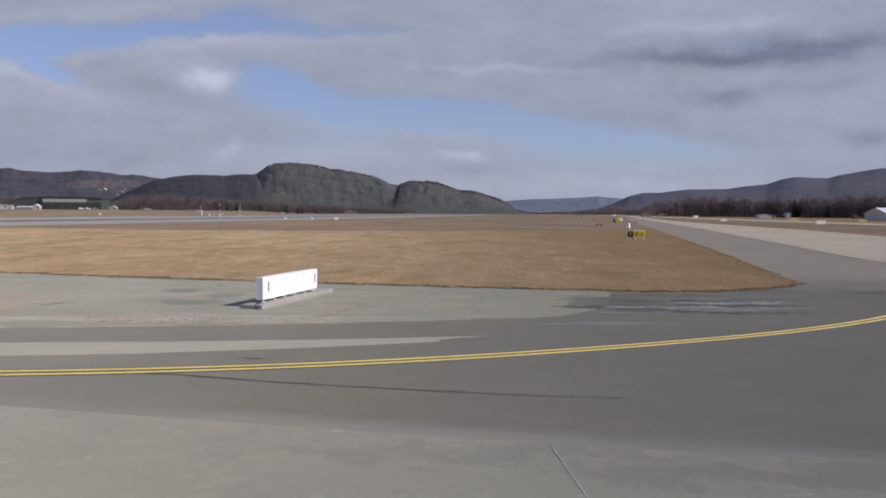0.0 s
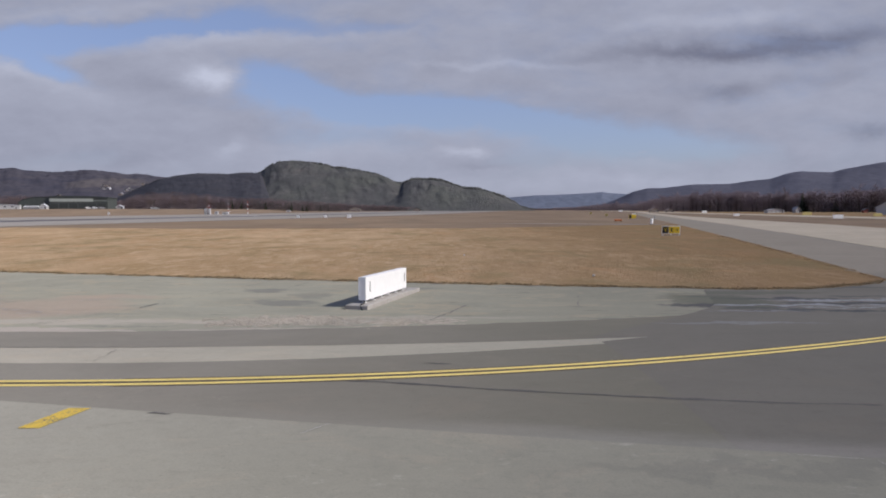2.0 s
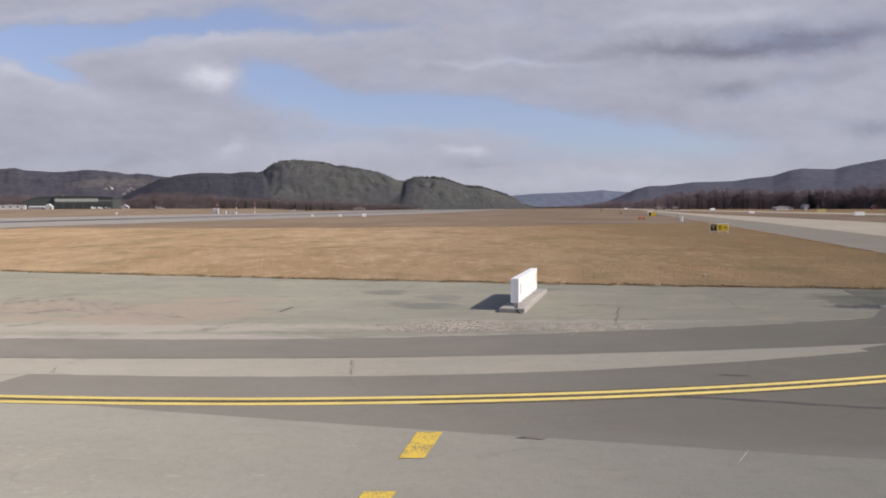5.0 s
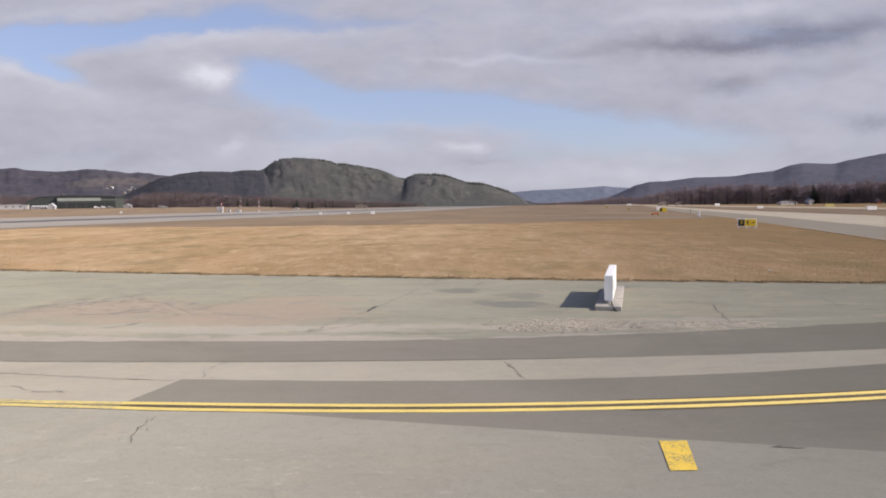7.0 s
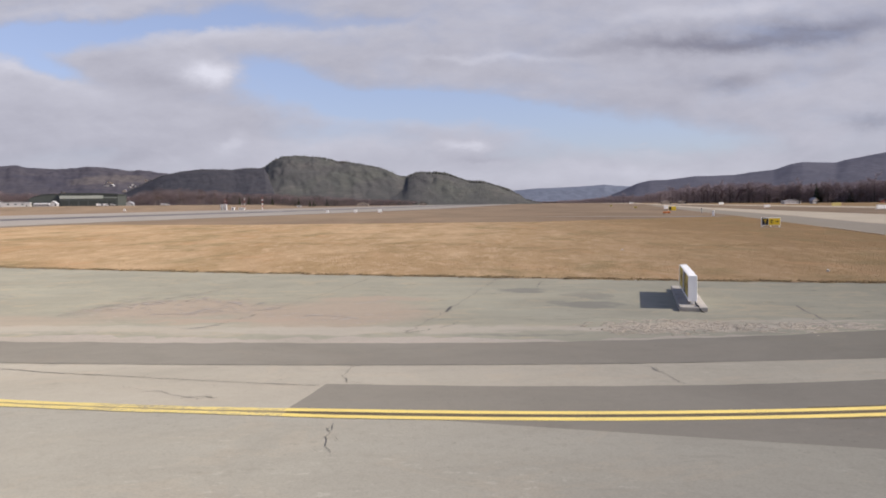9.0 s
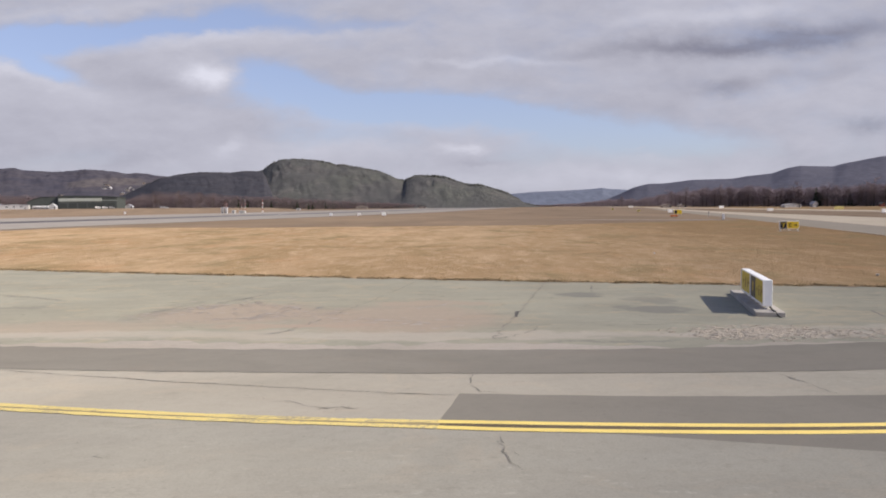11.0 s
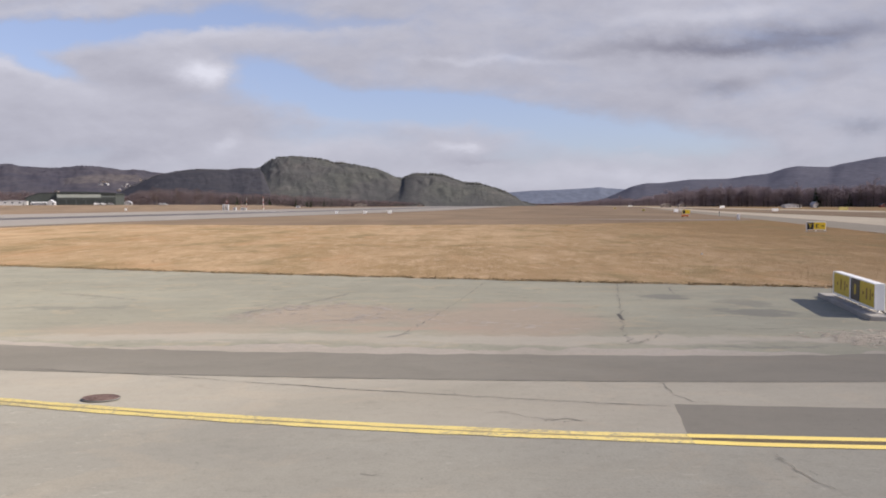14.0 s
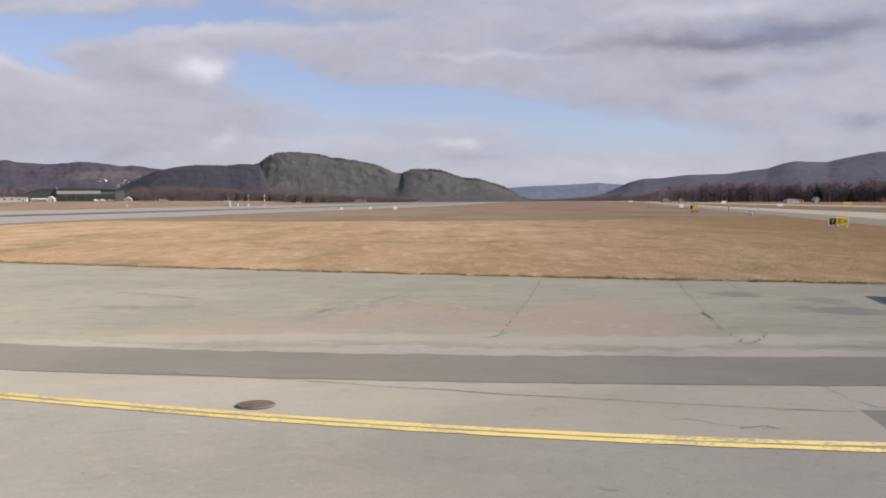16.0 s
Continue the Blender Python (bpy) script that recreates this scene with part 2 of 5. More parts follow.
        for sx, sy, rx, ry, strength, colour in spots:
            a = n.math("DIVIDE", n.math("SUBTRACT", wx, sx), rx)
            b = n.math("DIVIDE", n.math("SUBTRACT", wy, sy), ry)
            r2 = n.math("ADD", n.math("MULTIPLY", a, a), n.math("MULTIPLY", b, b))
            c = n.mix(n.ramp(r2, 1.5, 0.35, 0.0, strength), c, colour)
        c = n.mix(n.math("MULTIPLY", n.ramp(grit, 0.45, 0.75), speck), c, tuple(v * 0.6 for v in dark))
        return n.mix(n.math("MULTIPLY", n.ramp(fine, 0.42, 0.7), speck), c, tuple(v * 0.5 for v in dark))
    return paint


def paving_bump(n, p):
    return n.math("ADD", n.noise(p, 40, 3, 0.7), n.math("MULTIPLY", n.noise(p, 2.0, 5, 0.6), 1.5))


M = {}
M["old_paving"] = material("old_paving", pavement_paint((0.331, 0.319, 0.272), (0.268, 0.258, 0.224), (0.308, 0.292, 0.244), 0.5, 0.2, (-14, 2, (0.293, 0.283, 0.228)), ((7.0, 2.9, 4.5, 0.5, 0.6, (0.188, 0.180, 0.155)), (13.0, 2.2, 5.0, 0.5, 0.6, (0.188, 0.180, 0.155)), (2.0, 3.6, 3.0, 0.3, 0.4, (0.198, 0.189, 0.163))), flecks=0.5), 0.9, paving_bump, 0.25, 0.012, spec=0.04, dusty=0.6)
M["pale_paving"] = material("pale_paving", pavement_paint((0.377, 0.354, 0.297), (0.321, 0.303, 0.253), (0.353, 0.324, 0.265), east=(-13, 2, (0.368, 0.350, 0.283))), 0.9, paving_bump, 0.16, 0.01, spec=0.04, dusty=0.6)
OIL, WASH, SAND, WET, MOSS = (0.172, 0.170, 0.154), (0.352, 0.278, 0.222), (0.410, 0.372, 0.320), (0.092, 0.090, 0.092), (0.112, 0.116, 0.092)
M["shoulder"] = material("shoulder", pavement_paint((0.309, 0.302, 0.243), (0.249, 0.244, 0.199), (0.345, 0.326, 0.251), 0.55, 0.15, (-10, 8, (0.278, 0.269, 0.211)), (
    (-10.2, 26.4, 0.9, 0.8, 0.7, OIL), (-8.6, 22.3, 1.2, 0.8, 0.7, OIL), (-7.9, 24.6, 0.8, 1.0, 0.5, OIL), (-3.2, 27.0, 0.8, 0.4, 0.5, OIL), (-11.5, 15.2, 1.6, 0.25, 0.5, OIL),
    (-17.0, 20.5, 3.2, 3.4, 0.62, WASH), (-16.0, 24.2, 2.4, 0.7, 0.6, WASH), (-22.5, 22.0, 3.0, 2.6, 0.6, WASH), (-20.0, 19.0, 2.6, 0.5, 0.7, WASH), (-27.0, 19.0, 3.5, 1.6, 0.45, WASH), (-15.5, 16.6, 6.0, 0.9, 0.6, SAND), (-7.2, 16.4, 3.0, 0.8, 0.7, SAND), (-25.0, 17.4, 6.0, 0.8, 0.5, SAND),
    (-32.0, 24.0, 2.5, 0.4, 0.5, OIL), (-4.0, 17.6, 4.0, 0.5, 0.4, SAND),
    (7.7, 22.9, 1.5, 2.2, 0.7, MOSS), (7.2, 21.4, 1.6, 0.5, 0.85, WET), (6.6, 21.4, 1.2, 0.4, 0.6, WET), (9.2, 24.2, 2.0, 0.35, 0.5, WET), (3.0, 17.4, 2.0, 0.25, 0.4, OIL)), 0.5), 0.92, paving_bump, 0.22, 0.012, spec=0.04, dusty=0.6)
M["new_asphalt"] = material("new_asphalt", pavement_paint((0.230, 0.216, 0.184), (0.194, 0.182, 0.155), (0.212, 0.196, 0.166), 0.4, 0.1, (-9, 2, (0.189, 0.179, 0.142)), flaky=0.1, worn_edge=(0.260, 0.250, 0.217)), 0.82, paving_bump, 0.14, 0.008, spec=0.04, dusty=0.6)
# the pale blue-grey streaks are sky reflected in the wet, painted as colour
PUDDLE, SKY_SHEEN = (0.076, 0.078, 0.084), (0.29, 0.30, 0.31)
M["taxiway_asphalt"] = material("taxiway_asphalt", pavement_paint((0.184, 0.173, 0.147), (0.160, 0.151, 0.128), (0.172, 0.161, 0.136), 0.55, 0.1, None, (
    (10.9, 19.8, 3.2, 0.30, 0.9, PUDDLE), (8.4, 20.6, 1.8, 0.25, 0.85, PUDDLE), (12.6, 21.9, 2.4, 0.30, 0.9, PUDDLE), (10.2, 23.3, 3.2, 0.3, 0.85, PUDDLE), (14.4, 24.1, 1.6, 0.3, 0.6, PUDDLE), (15.0, 27.6, 3.0, 0.4, 0.5, PUDDLE), (22.0, 27.0, 3.0, 0.5, 0.5, PUDDLE),
    (8.4, 22.6, 1.5, 2.2, 0.75, MOSS), (10.2, 25.4, 3.0, 0.7, 0.6, MOSS), (9.6, 21.4, 2.8, 0.22, 0.9, SKY_SHEEN), (12.4, 22.8, 2.6, 0.25, 0.9, SKY_SHEEN), (11.6, 20.7, 2.2, 0.12, 0.8, SKY_SHEEN), (13.6, 21.2, 1.6, 0.14, 0.7, SKY_SHEEN), (8.0, 19.6, 1.8, 0.2, 0.5, SKY_SHEEN), (6.0, 16.0, 2.5, 0.25, 0.4, SKY_SHEEN)), 0.1, (24, 37, (0.315, 0.280, 0.226)), worn_edge=(0.262, 0.247, 0.219)), 0.82, paving_bump, 0.14, 0.008, spec=0.04, dusty=0.6)
M["line_border"] = worn("line_border", (0.135, 0.106, 0.062), 0.12, 3, 0.85)
M["line_stain"] = worn("line_stain", (0.37, 0.30, 0.155), 0.14, 3, 0.85)
M["cream_line"] = worn("cream_line", (0.47, 0.42, 0.29), 0.14, 1.5, 0.85)
M["branch_asphalt"] = material("branch_asphalt", pavement_paint((0.245, 0.222, 0.198), (0.205, 0.188, 0.170), (0.225, 0.204, 0.180), 0.4, 0.1), 0.85, paving_bump, 0.14, 0.008, spec=0.04, dusty=0.6)
M["concrete_way"] = material("concrete_way", pavement_paint((0.500, 0.440, 0.340), (0.415, 0.366, 0.288), (0.455, 0.394, 0.302), 0.5), 0.9, paving_bump, 0.15, 0.01, spec=0.04, dusty=0.6)
M["runway"] = material("runway", pavement_paint((0.235, 0.214, 0.196), (0.18, 0.165, 0.152), (0.207, 0.189, 0.172), 0.6), 0.85, paving_bump, 0.15, 0.01, spec=0.04, dusty=0.6)
M["crack"] = worn("crack", (0.225, 0.208, 0.184), 0.30, 5, 0.95)
M["runway_edge"] = material("runway_edge", pavement_paint((0.310, 0.290, 0.262), (0.255, 0.239, 0.218), (0.282, 0.262, 0.236), 0.6), 0.9, spec=0.04, dusty=0.6)
M["scar"] = worn("scar", (0.105, 0.098, 0.090), 0.15, 4, 0.9)
M["scuffed"] = worn("scuffed", (0.262, 0.244, 0.206), 0.16, 2.5, 0.95)
M["washed"] = worn("washed", (0.352, 0.312, 0.262), 0.10, 1.6, 0.95)
M["tyre_dark"] = worn("tyre_dark", (0.115, 0.112, 0.118), 0.12, 0.05, 0.85)
M["rubble"] = material("rubble", pavement_paint((0.445, 0.400, 0.335), (0.330, 0.300, 0.250), (0.40, 0.352, 0.285), 0.4, 0.2), 0.95,
                       lambda n, p: n.math("ADD", n.noise(p, 9, 5, 0.7), n.math("MULTIPLY", n.voronoi(p, 5), 0.8)), 0.9, 0.06, spec=0.04, dusty=0.6)
M["stain"] = worn("stain", (0.225, 0.222, 0.205), 0.12, 2.2, 0.9)


def line_paint(n, p):
    wear = n.ramp(n.math("ADD", n.noise(p, 5.0, 8, 0.72), n.math("MULTIPLY", n.noise(p, 0.6, 3), 0.28)), 0.70, 0.95)
    c = n.mix(n.ramp(n.noise(p, 1.3, 4), 0.3, 0.7), (0.80, 0.63, 0.185), (0.72, 0.56, 0.17))
    return n.mix(wear, c, (0.42, 0.36, 0.22))


def dash_paint(n, p):
    wear = n.ramp(n.math("ADD", n.noise(p, 26.0, 8, 0.78, warp=0.6), n.math("MULTIPLY", n.noise(p, 3.0, 4), 0.42)), 0.71, 0.82)
    return n.mix(wear, n.mix(n.noise(p, 4, 4), (0.77, 0.535, 0.06), (0.66, 0.47, 0.08)), (0.21, 0.18, 0.12))


def old_line_paint(n, p):
    wear = n.ramp(n.math("ADD", n.noise(p, 14.0, 8, 0.76, warp=0.5), n.math("MULTIPLY", n.noise(p, 1.1, 4), 0.5)), 0.72, 0.90)
    return n.mix(wear, n.mix(n.noise(p, 3, 4), (0.78, 0.62, 0.20), (0.68, 0.56, 0.22)), (0.36, 0.31, 0.20))


M["old_line"] = material("old_line", old_line_paint, 0.8, paving_bump, 0.3, 0.006)
M["yellow_line"] = material("yellow_line", line_paint, 0.7, paving_bump, 0.2, 0.005)
M["yellow_dash"] = material("yellow_dash", dash_paint, 0.7, paving_bump, 0.2, 0.005)
M["white_line"] = material("white_line", lambda n, p: n.mix(n.ramp(n.noise(p, 6, 7, 0.7), 0.5, 0.6), (0.42, 0.41, 0.39), (0.30, 0.29, 0.275)), 0.8)


def grass_paint(n, p):
    split = n.tree.nodes.new("ShaderNodeSeparateXYZ")
    n.link(p, split.inputs[0])
    patches = n.noise(p, 0.07, 7, 0.66, (1.0, 0.55, 1), 0.5)
    olive = n.ramp(n.math("ADD", n.math("MULTIPLY", split.outputs[0], 0.0115), patches), 0.36, 0.76)
    mid = n.ramp(n.noise(p, 0.34, 8, 0.70, (0.9, 0.34, 1), 0.4), 0.38, 0.68)
    thin = n.ramp(n.noise(p, 1.1, 7, 0.72, (0.9, 0.32, 1), 0.6), 0.46, 0.70)
    fine = n.noise(p, 4.0, 7, 0.75, (1, 0.34, 1))
    blade = n.noise(p, 26, 4, 0.8)
    green = n.ramp(n.noise(p, 0.20, 8, 0.72, (0.8, 0.55, 5), 0.3), 0.48, 0.66)
    sere = n.ramp(n.noise(p, 0.22, 7, 0.68, (0.8, 0.5, 9), 0.6), 0.52, 0.68)
    c = n.mix(n.ramp(patches, 0.38, 0.62), (0.349, 0.242, 0.137), (0.463, 0.335, 0.207))
    c = n.mix(n.math("MULTIPLY", mid, 0.85), c, (0.296, 0.208, 0.109))
    c = n.mix(n.math("MULTIPLY", thin, 0.72), c, (0.545, 0.404, 0.268))
    c = n.mix(n.math("MULTIPLY", olive, 0.74), c, (0.205, 0.132, 0.064))
    c = n.mix(n.math("MULTIPLY", sere, 0.55), c, (0.416, 0.249, 0.131))
    c = n.mix(n.math("MULTIPLY", green, 0.72), c, (0.213, 0.172, 0.090))
    c = n.mix(n.math("MULTIPLY", n.ramp(fine, 0.5, 0.76), 0.4), c, (0.166, 0.118, 0.062))
    return n.mix(n.math("MULTIPLY", n.ramp(blade, 0.5, 0.8), 0.3), c, (0.457, 0.343, 0.212))


def mown_paint(n, p):
    a = n.ramp(n.noise(p, 0.03, 6, 0.65, (1.0, 0.5, 1), 0.5), 0.35, 0.66)
    b = n.ramp(n.noise(p, 0.16, 6, 0.68, (0.8, 0.5, 1)), 0.42, 0.7)
    return n.mix(n.math("MULTIPLY", b, 0.5), n.mix(a, (0.182, 0.135, 0.096), (0.261, 0.193, 0.131)), (0.222, 0.183, 0.136))


M["mown_grass"] = material("mown_grass", mown_paint, 1.0, lambda n, p: n.noise(p, 3, 5, 0.7), 0.6, 0.1, spec=0.04, dusty=0.6)
M["verge"] = material("verge", pavement_paint((0.225, 0.185, 0.142), (0.165, 0.135, 0.105), (0.20, 0.158, 0.115), 0.6), 1.0, paving_bump, 0.3, 0.01, spec=0.04, dusty=0.6)
M["shade_brown"] = worn("shade_brown", (0.150, 0.118, 0.082), 0.22, 4, 1.0, 0, 0.6)
M["gravel"] = material("gravel", pavement_paint((0.30, 0.25, 0.20), (0.24, 0.20, 0.16), (0.27, 0.225, 0.175)), 1.0, paving_bump, 0.3, 0.01, spec=0.04, dusty=0.6)
M["sandy"] = material("sandy", pavement_paint((0.400, 0.364, 0.320), (0.320, 0.296, 0.256), (0.376, 0.332, 0.276), 0.5, 0.3), 0.95, paving_bump, 0.4, 0.012, spec=0.04, dusty=0.6)
M["dry_grass"] = material("dry_grass", grass_paint, 1.0, lambda n, p: n.math("ADD", n.noise(p, 9, 5, 0.75), n.noise(p, 1.2, 4, 0.6)), 0.8, 0.09, spec=0.04, dusty=0.6)


def random_paint(*colours):
    """One of several colours for each loose piece of a mesh."""
    def paint(n, p):
        geo = n.tree.nodes.new("ShaderNodeNewGeometry").outputs["Random Per Island"]
        c = colours[0]
        for i, other in enumerate(colours[1:]):
            c = n.mix(n.ramp(geo, (i + 0.2) / (len(colours) - 1) - 0.1, (i + 0.9) / (len(colours) - 1)), c, other)
        return c
    return paint


M["blades"] = material("blades", random_paint((0.42, 0.30, 0.175), (0.36, 0.25, 0.14), (0.31, 0.22, 0.12), (0.49, 0.365, 0.225), (0.27, 0.195, 0.105)), 0.9, spec=0.15)
M["edge_blades"] = material("edge_blades", random_paint((0.26, 0.195, 0.115), (0.33, 0.25, 0.15), (0.17, 0.13, 0.075), (0.38, 0.29, 0.175)), 0.95, spec=0.1)
def woods_paint(n, p):
    """Mixed woods: every crown a little different, in drifts of pine, birch and bare scrub."""
    own = random_paint((0.086, 0.091, 0.088), (0.097, 0.099, 0.094), (0.104, 0.100, 0.098), (0.090, 0.094, 0.089))(n, p)
    drift = n.ramp(n.noise(p, 0.007, 6, 0.65, (1, 0.4, 1.6), 0.4), 0.40, 0.62)
    scrub = n.ramp(n.noise(p, 0.014, 6, 0.7, (1, 0.4, 1.8), 0.4), 0.54, 0.68)
    c = n.mix(n.math("MULTIPLY", drift, 0.6), own, (0.113, 0.117, 0.098))
    c = n.mix(n.math("MULTIPLY", scrub, 0.6), c, (0.165, 0.143, 0.138))
    crowns = n.ramp(n.noise(p, 0.075, 6, 0.75, (1, 0.6, 1)), 0.40, 0.66)
    stand = n.ramp(n.noise(p, 0.022, 5, 0.7, (1, 0.5, 1.4), 0.5), 0.40, 0.62)
    c = n.mix(n.math("MULTIPLY", stand, 0.42), c, (0.070, 0.076, 0.074))
    return n.mix(n.math("MULTIPLY", crowns, 0.5), c, (0.062, 0.066, 0.064))


M["conifers"] = material("conifers", woods_paint, 1.0, spec=0.05)
M["grey_woods"] = material("grey_woods", random_paint((0.072, 0.073, 0.083), (0.078, 0.077, 0.085), (0.084, 0.081, 0.086)), 1.0, spec=0.05)
M["bark"] = worn("bark", (0.14, 0.115, 0.112), 0.2, 3, 0.95)
M["birch_bark"] = worn("birch_bark", (0.33, 0.29, 0.27), 0.25, 4, 0.9)
M["twigs"] = material("twigs", random_paint((0.248, 0.200, 0.210), (0.224, 0.184, 0.198), (0.268, 0.216, 0.220), (0.206, 0.172, 0.188)), 1.0, spec=0.05)
M["dark_twigs"] = material("dark_twigs", random_paint((0.178, 0.138, 0.140), (0.150, 0.119, 0.126), (0.205, 0.155, 0.150), (0.128, 0.104, 0.112)), 1.0, spec=0.05)
M["red_twigs"] = material("red_twigs", random_paint((0.15, 0.108, 0.10), (0.12, 0.09, 0.085), (0.19, 0.135, 0.12)), 1.0, spec=0.05)
M["fir"] = material("fir", random_paint((0.035, 0.045, 0.03), (0.05, 0.06, 0.035), (0.026, 0.034, 0.024)), 1.0, spec=0.05)


def hill_paint(low, high, bare, scale, meadow=None):
    def paint(n, p):
        a = n.ramp(n.noise(p, scale, 7, 0.65, warp=0.4), 0.36, 0.64)
        b = n.ramp(n.noise(p, scale * 5, 6, 0.7), 0.42, 0.70)
        d = n.ramp(n.noise(p, scale * 14, 6, 0.75, (1, 0.5, 1)), 0.36, 0.70)
        c = n.mix(a, low, high)
        c = n.mix(n.math("MULTIPLY", b, 0.55), c, bare)
        if meadow:
            split = n.tree.nodes.new("ShaderNodeSeparateXYZ")
            n.link(p, split.inputs[0])
            x = n.math("DIVIDE", n.math("SUBTRACT", n.math("ADD", split.outputs[0], n.math("MULTIPLY_ADD", n.noise(p, 0.004, 7, 0.7), 400.0, -200.0)), meadow[0]), meadow[2])
            z = n.math("DIVIDE", n.math("SUBTRACT", n.math("ADD", split.outputs[2], n.math("MULTIPLY_ADD", n.noise(p, 0.006, 7, 0.7, (1, 1, 3)), 90.0, -45.0)), meadow[1]), meadow[3])
            field = n.ramp(n.math("ADD", n.math("MULTIPLY", x, x), n.math("MULTIPLY", z, z)), 1.3, 0.5)
            c = n.mix(n.math("MULTIPLY", field, 0.32), c, n.mix(b, (0.20, 0.17, 0.14), (0.28, 0.235, 0.19)))
        return n.mix(n.math("MULTIPLY", d, 0.55), c, tuple(v * 0.55 for v in low))
    return paint


M["green_hill"] = material("green_hill", woods_paint, 1.0, lambda n, p: n.noise(p, 0.07, 5, 0.7), 0.8, 9.0, spec=0.05)
# darker than its neighbours: a cloud's shadow is put into the colour
M["shaded_grey_hill"] = material("shaded_grey_hill", hill_paint((0.052, 0.053, 0.064), (0.066, 0.065, 0.074), (0.086, 0.080, 0.084), 0.005), 1.0, spec=0.05)
# grey-brown woods with some distance haze added to the colour as blue
M["left_hill"] = material("left_hill", hill_paint((0.068, 0.066, 0.086), (0.095, 0.088, 0.100), (0.115, 0.104, 0.108), 0.0045, (-1468, 135, 170, 26)), 1.0, spec=0.05)
# wooded ridge; the haze of the distance is painted in as blue
M["haze_blue_hill"] = material("haze_blue_hill", hill_paint((0.142, 0.162, 0.212), (0.162, 0.182, 0.235), (0.152, 0.17, 0.218), 0.002), 1.0, spec=0.05)
# the violet tint is air haze mixed into the hillside colour
M["haze_violet_hill"] = material("haze_violet_hill", hill_paint((0.088, 0.090, 0.118), (0.106, 0.106, 0.134), (0.098, 0.098, 0.12), 0.003), 1.0, spec=0.05)

M["white_paint"] = worn("white_paint", (0.87, 0.865, 0.85), 0.03, 3, 0.45)
M["grey_paint"] = worn("grey_paint", (0.34, 0.34, 0.34), 0.08, 4, 0.5)
M["sign_yellow"] = worn("sign_yellow", (0.80, 0.57, 0.035), 0.04, 3, 0.4)
M["sign_pale"] = worn("sign_pale", (0.50, 0.41, 0.15), 0.08, 3, 0.6)
# darker copy of sign_yellow; the shade on the big sign's face is in the colour
M["sign_shaded"] = worn("sign_shaded", (0.60, 0.45, 0.04), 0.08, 3, 0.5)
M["faded_ink"] = worn("faded_ink", (0.24, 0.12, 0.03), 0.15, 5, 0.5)
M["sign_black"] = worn("sign_black", (0.022, 0.021, 0.02), 0.05, 5, 0.4)
M["mesh_black"] = worn("mesh_black", (0.05, 0.045, 0.04), 0.05, 5, 0.5)
M["concrete"] = worn("concrete", (0.40, 0.375, 0.34), 0.12, 2.5, 0.95, 0, 0.5)
M["rubber"] = worn("rubber", (0.03, 0.03, 0.03), 0.1, 9, 0.7)
M["rust"] = material("rust", lambda n, p: n.mix(n.ramp(n.noise(p, 7, 6, 0.7), 0.35, 0.65), (0.155, 0.098, 0.08), (0.27, 0.19, 0.16)), 0.75, lambda n, p: n.noise(p, 40, 4), 0.4, 0.01, 0.3)
M["steel"] = worn("steel", (0.45, 0.45, 0.46), 0.1, 6, 0.45, 0.7)
M["orange"] = worn("orange", (0.50, 0.16, 0.05), 0.06, 5, 0.5)
M["red"] = worn("red", (0.36, 0.10, 0.085), 0.06, 2, 0.5)
M["hangar_green"] = worn("hangar_green", (0.074, 0.085, 0.079), 0.1, 0.2, 0.7)
M["hangar_dark"] = worn("hangar_dark", (0.050, 0.056, 0.054), 0.1, 0.2, 0.7)
M["hangar_mid"] = worn("hangar_mid", (0.20, 0.22, 0.20), 0.08, 0.2, 0.6)
M["hangar_pale"] = worn("hangar_pale", (0.42, 0.45, 0.40), 0.06, 0.2, 0.6)
M["wall_white"] = worn("wall_white", (0.52, 0.51, 0.51), 0.05, 0.5, 0.7)
M["wall_grey"] = worn("wall_grey", (0.36, 0.35, 0.35), 0.06, 0.4, 0.7)
M["wall_red"] = worn("wall_red", (0.26, 0.075, 0.055), 0.1, 0.5, 0.8)
M["wall_tan"] = worn("wall_tan", (0.30, 0.25, 0.21), 0.08, 0.5, 0.8)
M["roof_dark"] = worn("roof_dark", (0.085, 0.08, 0.08), 0.1, 0.6, 0.8)
M["roof_sheet"] = worn("roof_sheet", (0.62, 0.63, 0.65), 0.05, 0.4, 0.45)
M["pane"] = worn("pane", (0.045, 0.05, 0.06), 0.05, 1, 0.12)


# ---- mesh helpers ----
def mesh_of(name, verts, faces, mat, smooth=False):
    """A mesh from arrays of places and of triangles or quads."""
    verts, faces = np.asarray(verts, dtype=np.float32), np.asarray(faces, dtype=np.int32)
    me = bpy.data.meshes.new(name)
    me.vertices.add(len(verts))
    me.vertices.foreach_set("co", verts.ravel())
    k = faces.shape[1]
    me.loops.add(faces.size)
    me.loops.foreach_set("vertex_index", faces.ravel())
    me.polygons.add(len(faces))
    me.polygons.foreach_set("loop_start", np.arange(0, faces.size, k, dtype=np.int32))
    me.update(calc_edges=True)
    if smooth:
        me.shade_smooth()
    me.materials.append(mat)
    return me


def from_bm(name, bm, mat, smooth=False):
    bmesh.ops.recalc_face_normals(bm, faces=bm.faces)
    me = bpy.data.meshes.new(name)
    bm.to_mesh(me)
    bm.free()
    if smooth:
        me.shade_smooth()
    me.materials.append(mat)
    return me


def part(name, bm, mat, parent, label="", smooth=False):
    ob = new(name, from_bm(name, bm, mat, smooth))
    ob.parent = parent
    return tagged(ob, label)


